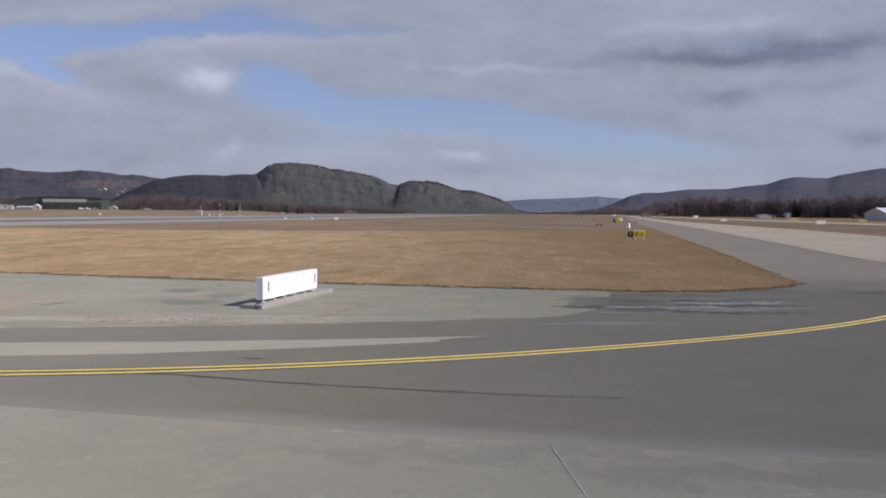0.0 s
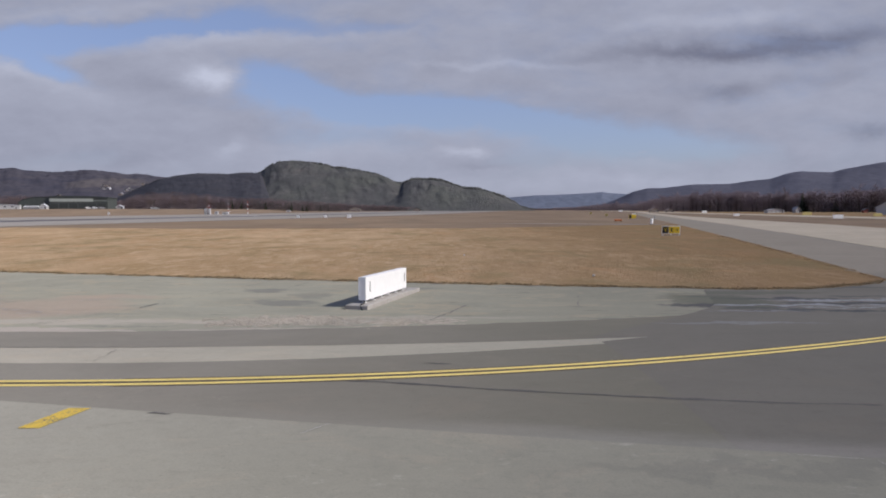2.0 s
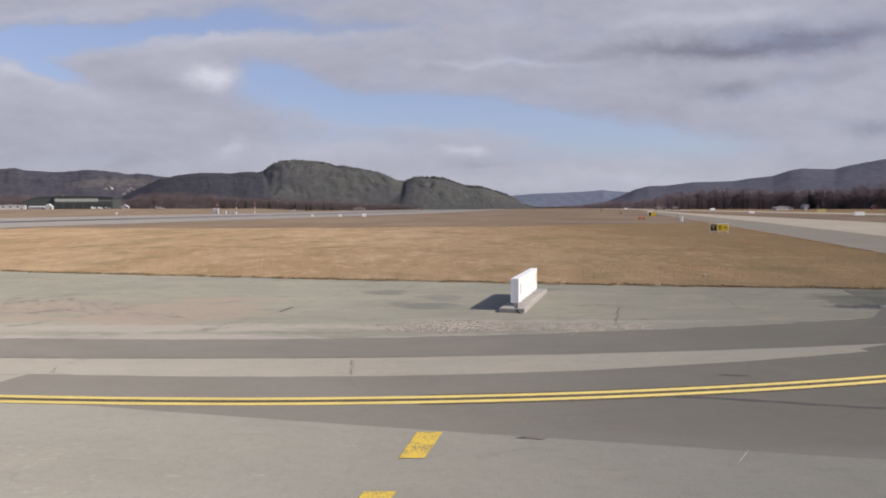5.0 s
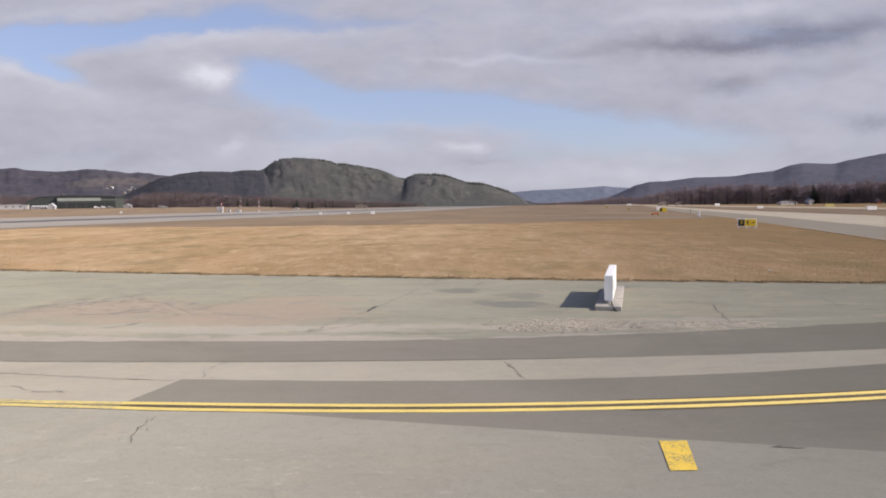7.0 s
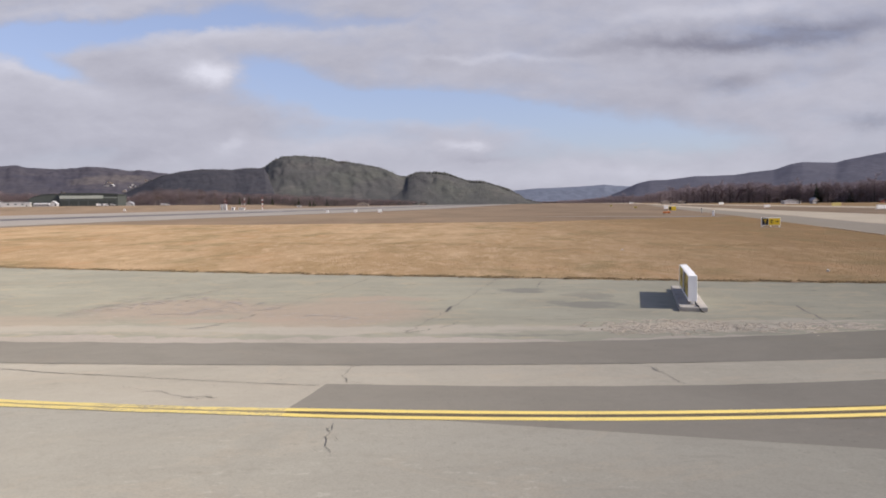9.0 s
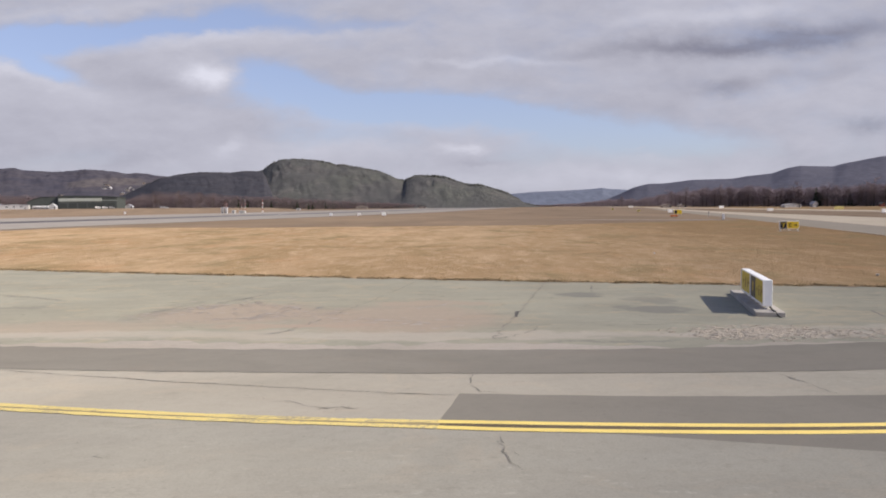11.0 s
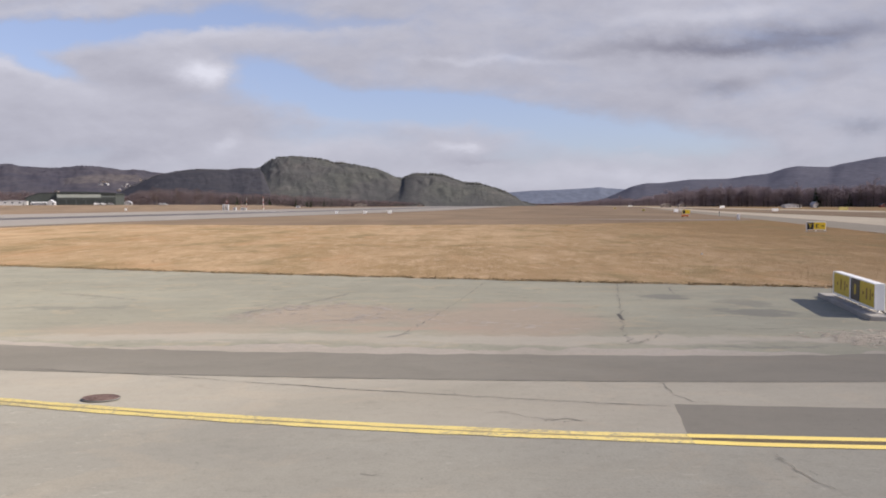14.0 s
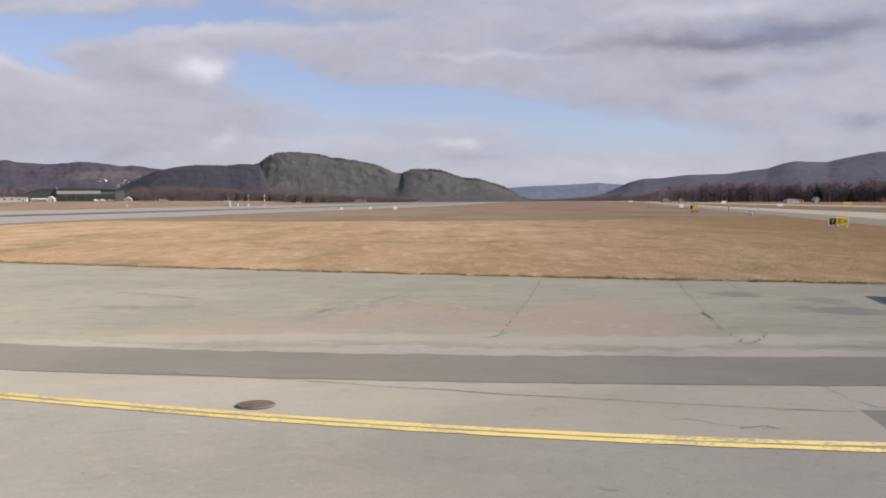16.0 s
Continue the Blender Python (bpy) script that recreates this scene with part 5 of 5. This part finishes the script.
# ---- trees ----
def bare_tree(seed, high, twig_mat, bark, twigs=420, label=""):
    """A leafless tree: tapered trunk, forking limbs, and a crown of fine twigs."""
    rng = random.Random(seed)
    tree = new("tree")
    tagged(tree, label, "tree", "bare trees at the edge of the field")
    bm = bmesh.new()
    tube((0, 0, -0.3), (rng.uniform(-0.3, 0.3), rng.uniform(-0.3, 0.3), high * 0.55), 0.26, 0.14, 7, bm)
    tube((0, 0, high * 0.53), (rng.uniform(-0.6, 0.6), rng.uniform(-0.6, 0.6), high * 0.95), 0.14, 0.03, 6, bm)
    ends = []
    for i in range(13):
        a, t = rng.random() * 6.28, rng.uniform(0.22, 0.85)
        reach = high * rng.uniform(0.16, 0.30) * (1.15 - t * 0.6)
        start = Vector((0, 0, high * t))
        end = start + Vector((math.cos(a) * reach, math.sin(a) * reach, reach * rng.uniform(0.6, 1.3)))
        tube(start, end, 0.10 * (1.2 - t), 0.025, 4, bm)
        ends.append((start, end))
    trunk = new("trunk", from_bm("trunk", bm, bark))
    trunk.parent = tree
    verts, faces = [], []
    for _ in range(twigs):
        s, e = rng.choice(ends)
        p = s.lerp(e, rng.uniform(0.25, 1.1)) + Vector((rng.gauss(0, 0.5), rng.gauss(0, 0.5), rng.gauss(0, 0.6)))
        a, up, l = rng.random() * 6.28, rng.uniform(0.1, 1.2), rng.uniform(0.7, 2.0)
        d = Vector((math.cos(a), math.sin(a), up)).normalized() * l
        w = Vector((-math.sin(a), math.cos(a), rng.uniform(-0.6, 0.6))).normalized() * rng.uniform(0.03, 0.075)
        i = len(verts)
        verts += [p - w, p + w, p + d]
        faces.append((i, i + 1, i + 2))
    crown = new("crown", mesh_of("crown", [tuple(v) for v in verts], faces, twig_mat))
    crown.parent = tree
    return tree


def fir_tree(seed, high):
    """A conifer: trunk and drooping whorls of branches with ragged ends."""
    rng = random.Random(seed)
    tree = tagged(new("fir_tree"), "dark green fir tree among leafless trees", "tree", "firs at the edge of the field")
    trunk = new("trunk", from_bm("trunk", tube((0, 0, -0.3), (0, 0, high * 0.95), 0.22, 0.03, 7), M["bark"]))
    trunk.parent = tree
    verts, faces = [], []
    for k in range(21):
        t = 0.08 + 0.92 * k / 26
        for j in range(14):
            a = rng.random() * 6.28
            r = high * 0.22 * (1.05 - t) * rng.uniform(0.6, 1.2)
            z = high * t
            i = len(verts)
            verts += [(0, 0, z + 0.35), (r * math.cos(a - 0.2), r * math.sin(a - 0.2), z - r * 0.25), (r * math.cos(a + 0.2), r * math.sin(a + 0.2), z - r * 0.3)]
            faces.append((i, i + 1, i + 2))
    crown = new("crown", mesh_of("crown", verts, faces, M["fir"]))
    crown.parent = tree
    return tree


brown, red = "leafless brown tree with a dense twiggy crown", "leafless reddish birch with a pale trunk"
kinds = [bare_tree(40 + i, h, M["twigs"], M["bark"], 900, brown) for i, h in enumerate((13, 15, 16.5, 12, 14))]
kinds += [bare_tree(60 + i, h, M["red_twigs"], M["birch_bark"], 700, red) for i, h in enumerate((14, 12.5))]
kinds += [fir_tree(80 + i, h) for i, h in enumerate((14, 11))]
rng = random.Random(77)


def plant(kind, x, y, scale):
    m = pose(x, y, float(lie(y) + rise(x, y)), 0, 0, rng.uniform(0, 360))
    return copy_thing(kinds[kind], m @ Matrix.Diagonal((scale, scale, scale * rng.uniform(0.88, 1.12), 1)))


# the woods round the field: sideways slope, distance, and height of the treetops
EAST_WOOD = ((0.150, 2300, 9), (0.186, 1900, 11), (0.2255, 1550, 19), (0.266, 1350, 16), (0.293, 1150, 22), (0.309, 980, 24), (0.336, 880, 24), (0.383, 800, 25), (0.42, 770, 26), (0.442, 740, 22), (0.4845, 700, 20), (0.525, 670, 21), (0.5375, 660, 18), (0.559, 640, 21), (0.604, 620, 22), (0.80, 560, 22))
WEST_WOOD = ((-0.90, 1060, 30), (-0.644, 1060, 27), (-0.604, 1080, 25), (-0.476, 1100, 18), (-0.460, 1080, 15), (-0.4345, 1060, 30), (-0.380, 1080, 29), (-0.324, 1120, 24), (-0.260, 1180, 21), (-0.1965, 1240, 22), (-0.1327, 1350, 16), (-0.0689, 1500, 12), (-0.0052, 1600, 8), (0.0744, 1800, 5), (0.150, 2300, 7))


def wood_at(wood, u):
    us = [w[0] for w in wood]
    return np.interp(u, us, [w[1] for w in wood]), np.interp(u, us, [w[2] for w in wood])


def wood_edge(wood, count, choose, spread):
    """Single trees along the near edge of a wood."""
    for i in range(count):
        u = wood[0][0] + (wood[-1][0] - wood[0][0]) * (i + rng.random()) / count
        y, high = wood_at(wood, u)
        plant(choose(u), u * y, y + rng.uniform(-4, spread), high / 14.0 * rng.uniform(0.74, 1.0))


def thicket(wood, count, spread, mat, seed, share=1.0):
    """The mass of trees and scrub behind the first row."""
    g = np.random.default_rng(seed)
    u = g.uniform(wood[0][0], wood[-1][0], count)
    y, high = wood_at(wood, u)
    y = y + g.uniform(0, spread, count)
    x = u * y
    lump = np.array([noise.noise(Vector((a * 220, 0.5, seed))) for a in u])
    h = high * share * np.minimum(1.12, g.uniform(0.58, 0.98, count) + 0.22 * lump)
    per = 95
    z = lie(y) + rise(x, y)
    px = x[:, None] + g.normal(0, 3.2, (count, per))
    py = y[:, None] + g.normal(0, 1.9, (count, per))
    f = g.random((count, per)) ** 0.8
    pz = z[:, None] + f * h[:, None] * 0.92 - 0.2
    ang, ln = g.random((count, per)) * 6.28, g.uniform(0.7, 1.9, (count, per))
    wd = g.uniform(0.12, 0.30, (count, per))
    base = np.stack([px, py, pz], -1)
    side = np.stack([-np.sin(ang), np.cos(ang), 0 * ang], -1) * wd[..., None]
    tip = np.stack([np.cos(ang) * 0.7, np.sin(ang) * 0.7, g.uniform(0.1, 1.0, (count, per))], -1) * ln[..., None]
    vs = np.stack([base - side, base + side, base + tip], 2).reshape(-1, 3)
    tagged(new("thicket", mesh_of("thicket", vs, np.arange(len(vs)).reshape(-1, 3), mat)), "mass of leafless brown trees and scrub behind the field", "woods", kind="stuff")


wood_edge(EAST_WOOD, 170, lambda u: rng.choice((0, 1, 2, 3, 4)) if u < 0.50 else rng.choice((0, 1, 2, 3, 4, 4, 5, 6)), 30)
wood_edge(WEST_WOOD, 110, lambda u: rng.choice((5, 6, 0, 3)) if u < -0.3 else rng.choice((5, 6, 3, 4, 7, 8)), 50)
for kind, u, y, size in ((7, 0.500, 682, 1.62), (7, 0.505, 690, 1.45), (8, 0.5475, 650, 1.5), (8, -0.205, 1190, 1.2), (8, -0.2, 1195, 1.05), (7, -0.292, 1120, 1.1), (7, -0.305, 1110, 1.0), (8, -0.47, 1070, 1.2)):
    plant(kind, u * y, y, size)
for first in kinds:
    first.matrix_basis = pose(470 + 9 * kinds.index(first), 640, float(lie(640)))
thicket(EAST_WOOD, 6400, 110, M["twigs"], 31)
thicket(WEST_WOOD, 6000, 120, M["dark_twigs"], 33)
thicket(WEST_WOOD[7:], 600, 100, M["conifers"], 35, 0.8)


# ---- buildings and masts ----
def window_row(parent, xs_, y, z, w, h):
    for x in xs_:
        frame_ob = part("window", box((w, 0.12, h), (x, y, z)), M["wall_white"], parent, "white framed window")
        part("pane", box((w * 0.8, 0.05, h * 0.8), (x, y - 0.07, z + h * 0.1)), M["pane"], frame_ob)


def house(x, y, wide, deep, eaves, ridge, wall, roof, turn=0.0, label="", category="house", windows=3, name="house"):
    top = thing(name, x, y, turn, None, label, category)
    part("wall", prism(((-wide / 2, -0.5), (wide / 2, -0.5), (wide / 2, eaves), (0, ridge - 0.15), (-wide / 2, eaves)), -deep / 2, deep / 2), M[wall], top)
    for s in (-1, 1):
        bm = bmesh.new()
        o = 0.5
        q = [(0, ridge), (s * (wide / 2 + o), eaves - (ridge - eaves) * o / (wide / 2)), (s * (wide / 2 + o), eaves - (ridge - eaves) * o / (wide / 2) + 0.25), (0, ridge + 0.25)]
        bm.free()
        part("roof", prism(q, -deep / 2 - o, deep / 2 + o), M[roof], top)
    if windows:
        window_row(top, [wide * (i + 1) / (windows + 1) - wide / 2 for i in range(windows)], -deep / 2 - 0.03, eaves * 0.45, wide * 0.11, eaves * 0.32)
        part("door", box((1.0, 0.1, 2.1), (wide * 0.38, -deep / 2 - 0.03, 0)), M["roof_dark"], top)
    return top


def hangar():
    top = thing("hangar", -398.7, 759.9, 8, None, "long dark green hangar with a pale window band", "hangar")
    part("wall", box((77, 40, 16.2), (0, 20, -0.5)), M["hangar_green"], top)
    part("roof", prism(((-39.5, 15.2), (39.5, 15.2), (39.5, 16.6), (30, 17.4), (0, 18.3), (-30, 18.6), (-39.5, 17.6)), -0.7, 41), M["hangar_dark"], top)
    band = part("window", box((57, 0.5, 4.3), (-9.5, -0.3, 10.4)), M["hangar_pale"], top, "long pale band of windows")
    for i in range(14):
        part("mullion", box((0.35, 0.2, 4.3), (-36.6 + i * 4.1, -0.62, 10.4)), M["grey_paint"], band)
    part("window", box((19, 0.5, 1.5), (28.7, -0.3, 10.9)), M["hangar_mid"], top, "thin pale strip")
    for i in range(6):
        part("door", box((10.5, 0.4, 7.5), (-32 + i * 12.6, -0.25, 0)), M["hangar_dark"], top, "dark sliding door")
    part("wing", prism(((-80, -0.5), (-39, -0.5), (-39, 16.6), (-62, 16.2), (-74, 12.5), (-80, 9.0)), 4, 36), M["hangar_green"], top, "lower green wing with a sloping end")
    part("wing_roof", prism(((-80.6, 9.0), (-74, 12.6), (-62, 16.3), (-39, 16.7), (-39, 17.4), (-62, 17.0), (-74.4, 13.4), (-80.9, 9.7)), 3.4, 36.6), M["hangar_dark"], top, "dark sheet roof of the wing")
    top.scale = (0.772, 0.772, 0.772)


hangar()
for x, y, wide, deep, e, r, wall, roof, turn, label in (
        (-471.2, 752.1, 27.79, 10.81, 4.323, 5.095, "wall_white", "roof_sheet", 12, "low white airport building with a flat pale roof"),
        (-504.4, 749.8, 30.88, 10.81, 5.25, 6.176, "wall_white", "roof_sheet", 14, "low white airport building with a flat pale roof"),
        (-426.1, 742.1, 6.562, 6.948, 2.779, 5.558, "wall_white", "roof_sheet", 10, "small white gabled shed"),
        (-432.3, 742.1, 2.393, 5.404, 2.007, 3.397, "wall_white", "roof_sheet", 10, "narrow white gabled shed in a row"),
        (-435.0, 742.1, 2.393, 5.404, 2.007, 3.397, "wall_white", "roof_sheet", 10, "narrow white gabled shed in a row"),
        (-437.7, 742.1, 2.393, 5.404, 2.007, 3.397, "wall_white", "roof_sheet", 10, "narrow white gabled shed in a row"),
        (-440.4, 742.1, 2.393, 5.404, 2.007, 3.397, "wall_white", "roof_sheet", 10, "narrow white gabled shed in a row"),
        (-443.1, 742.1, 2.393, 5.404, 2.007, 3.397, "wall_white", "roof_sheet", 10, "narrow white gabled shed in a row"),
        (-445.8, 742.1, 2.393, 5.404, 2.007, 3.397, "wall_white", "roof_sheet", 10, "narrow white gabled shed in a row"),
        (-353.9, 759.9, 6.948, 6.176, 2.316, 4.323, "wall_grey", "roof_sheet", 10, "small grey house with a pale roof beside the hangar"),
        (268, 545, 3.8, 4, 2.6, 4.4, "wall_grey", "wall_grey", 8, "small grey house with a pale roof among trees"),
        (209, 720, 9, 6, 2.2, 3.6, "wall_tan", "wall_tan", 0, "low white farmhouse before the wood"),
        (230, 735, 7, 6, 2.0, 3.2, "wall_tan", "wall_tan", 0, "low tan house before the wood"),
        (254, 552, 13, 6, 1.8, 2.9, "wall_white", "wall_grey", 4, "long low white house before the wood"),
        (330, 560, 4, 3.5, 1.9, 3.0, "wall_red", "roof_dark", 0, "small red wooden hut before the wood"),
        (-150, 1150, 18, 9, 4.5, 7.5, "wall_tan", "roof_dark", 0, "tan house among bare trees"),
        (-60, 1400, 14, 9, 3.0, 5.0, "wall_tan", "roof_dark", 0, "white house among bare trees")):
    house(x, y, wide, deep, e, r, wall, roof, turn, label)
store = house(247, 372, 13, 44, 3.6, 6.6, "wall_white", "roof_sheet", -70, "pale storage shed with a white sheet roof", "shed", 0, "storage_shed")
part("door", box((3.6, 0.12, 2.8), (0, -20.05, 0)), M["wall_white"], store, "wide white door")


def van(x, y, turn, paint, label):
    car = thing("van", x, y, turn, None, label, "van", "parked vehicles")
    body = prism(((-2.6, 0.45), (2.5, 0.45), (2.6, 1.2), (1.7, 1.35), (1.1, 2.3), (-2.5, 2.35), (-2.6, 2.2)), -0.95, 0.95)
    bmesh.ops.bevel(body, geom=list(body.edges), offset=0.06, segments=2, affect="EDGES")
    part("body", body, M[paint], car)
    part("windscreen", prism(((1.16, 2.2), (1.68, 1.42), (1.70, 1.46), (1.18, 2.24)), -0.8, 0.8), M["pane"], car, "dark windscreen")
    for s in (-1, 1):
        part("window", box((1.1, 0.03, 0.6), (0.55, s * 0.955, 1.5)), M["pane"], car)
        for wx in (-1.7, 1.6):
            wheel = part("wheel", tube((wx, s * 0.72, 0.36), (wx, s * 0.97, 0.36), 0.36, sides=20), M["rubber"], car)
            part("rim", tube((wx, s * 0.9, 0.36), (wx, s * 0.99, 0.36), 0.2, sides=14), M["steel"], wheel)
    part("bumper", box((0.2, 1.8, 0.25), (2.62, 0, 0.42), 0.05), M["grey_paint"], car)


for x, y, turn, paint, label in ((-376.3, 736.7, 10, "white_paint", "white van parked before the hangar"), (-369.3, 736.7, 0, "white_paint", "white van parked before the hangar"), (-362.4, 737.5, 5, "grey_paint", "grey van parked before the hangar"),
                                 (-314.5, 759.9, 0, "wall_white", "white van parked on the grass"), (-318.4, 760.6, 0, "wall_white", "white van parked on the grass")):
    van(x, y, turn, paint, label)


def striped_mast(x, y, high, wide, bands, label, arms=0):
    mast = thing("antenna_mast", x, y, 0, None, label, "mast")
    for i in range(bands):
        part("segment", tube((0, 0, high * i / bands - (0.2 if i == 0 else 0)), (0, 0, high * (i + 1) / bands), wide, wide * 0.9, 8), M["red" if i % 2 else "white_paint"], mast, "red section" if i % 2 else "white section")
    for i in range(arms):
        part("arm", tube((-1.3, 0, high * (0.55 + 0.2 * i)), (1.3, 0, high * (0.55 + 0.2 * i)), 0.12), M["red"], mast)


for x, y, high, wide, bands, arms in ((-160.7, 469, 7.8, 0.13, 6, 2), (-148.4, 471, 8.2, 0.12, 5, 0), (-153, 534, 9.6, 0.26, 6, 0), (-205, 660, 7.0, 0.1, 4, 0)):
    striped_mast(x, y, high, wide, bands, "slim red and white banded antenna mast", arms)


def antenna_hut(x, y, wide, high, label="small white equipment hut by the runway"):
    hut = thing("equipment_hut", x, y, 0, None, label, "hut", "equipment huts by the runway")
    part("body", box((wide, 2.2, high), (0, 0, -0.1), 0.04), M["wall_white"], hut)
    part("roof", box((wide + 0.3, 2.5, 0.18), (0, 0, high - 0.1), 0.03), M["roof_sheet"], hut)
    part("door", box((0.9, 0.06, min(2.0, high - 0.5)), (0, -1.13, 0)), M["grey_paint"], hut, "grey door")


for x, y, wide, high in ((-162.4, 467.6, 1.38, 3.81), (-160.0, 467.6, 1.38, 3.81), (-155.1, 467.6, 1.73, 1.90), (-150.3, 471.1, 3.89, 1.56), (-177.1, 782.5, 4.33, 2.59)):
    antenna_hut(x, y, wide, high)


# ---- scattered farmhouses on the hillside ----
def far_houses():
    g = random.Random(9)
    us, verts = left_slope
    for k in range(17):
        u = g.gauss(-0.458, 0.02) if k < 15 else g.uniform(-0.62, -0.42)
        v = g.gauss(0.036, 0.004) if k < 15 else g.uniform(0.022, 0.042)
        i = int(np.argmin(np.abs(us - u)))
        j = int(np.argmin(np.abs(verts[i, :40, 2] / verts[i, :40, 1] - v)))
        x, y, z = verts[i, j]
        top = thing("hillside_house", x, y, g.uniform(-30, 50), z, "pale farmhouse on the wooded hillside", "house", "farmhouses on the hillside")
        w, h = g.uniform(7, 15), g.uniform(3, 5)
        part("wall", prism(((-w / 2, -8), (w / 2, -8), (w / 2, h), (0, h + 3), (-w / 2, h)), -5, 5), M[g.choice(("wall_tan", "wall_tan", "wall_grey"))], top)
        for s in (-1, 1):
            part("roof", prism(((0, h + 3), (s * (w / 2 + 1), h - 0.6), (s * (w / 2 + 1), h), (0, h + 3.6)), -6, 6), M["roof_sheet" if k % 6 == 0 else "roof_dark"], top)


far_houses()

# ---- grass: short dry blades where the camera passes nearest ----
def blades(name, xs_, ys_, high, wide, mat, seed, label):
    g = np.random.default_rng(seed)
    k = len(xs_)
    a = g.random(k) * 6.28
    h = high * g.uniform(0.4, 1.3, k)
    w = wide * g.uniform(0.6, 1.4, k)
    base = np.stack([xs_, ys_, lie(ys_) - 0.005], -1)
    side = np.stack([np.cos(a) * w, np.sin(a) * w, 0 * w], -1)
    lean = np.stack([g.normal(0, 0.55, k) * h, g.normal(0, 0.55, k) * h, h], -1)
    vs = np.stack([base - side, base + side, base + lean], 1).reshape(-1, 3)
    tagged(new(name, mesh_of(name, vs, np.arange(len(vs)).reshape(-1, 3), mat)), label, "grass", kind="stuff")


g = np.random.default_rng(4)
k = 60000
bx = g.uniform(-75, 34, k)
by = 28.7 - 0.21 * bx + 0.0013 * bx * bx + 0.1 + 26 * g.random(k) ** 1.8
tufts = np.array([noise.noise(Vector((a * 0.5, b * 0.5, 2.0))) for a, b in zip(bx, by)]) > -0.15
inside = tufts & (bx < 20.0 + 0.225 * (by - 33) - 1.0)
keep = inside & ~((bx > 10.5) & (by < 27.0 + 0.06 * (bx - 11) ** 2))
blades("grass_blades", bx[keep], by[keep], 0.03, 0.018, M["blades"], 41, "short dry brown blades of grass")
k = 26000
bx = g.uniform(-62, 19.5, k)
by = 28.7 - 0.21 * np.minimum(bx, 11) + 0.0013 * np.minimum(bx, 11) ** 2 + 0.055 * np.maximum(0, bx - 11) ** 2 + np.abs(g.normal(0, 0.35, k)) + 0.12 * np.sin(bx * 1.7) + 0.1 * np.sin(bx * 4.1) - 0.05
fringe = np.array([noise.noise(Vector((a * 0.9, 3.3, 0))) + 0.6 * noise.noise(Vector((a * 3.1, 8.3, 0))) for a in bx]) > g.uniform(-0.55, 0.35, k)
blades("edge_grass", bx[fringe], by[fringe], 0.075, 0.028, M["edge_blades"], 42, "matted dark dead grass creeping over the paving edge")

k = 9000
by = g.uniform(31.5, 80, k)
bx = 20.0 + 0.225 * (by - 33) - np.abs(g.normal(0, 0.45, k)) + 0.15 * np.sin(by * 0.9) * np.sin(by * 0.37 + 1) + 0.05
fringe = np.array([noise.noise(Vector((1.1, b * 0.8, 0))) + 0.6 * noise.noise(Vector((4.1, b * 2.7, 0))) for b in by]) > g.uniform(-0.5, 0.4, k)
blades("edge_grass", bx[fringe], by[fringe], 0.04, 0.03, M["blades"], 43, "matted dead grass creeping over the taxiway edge")
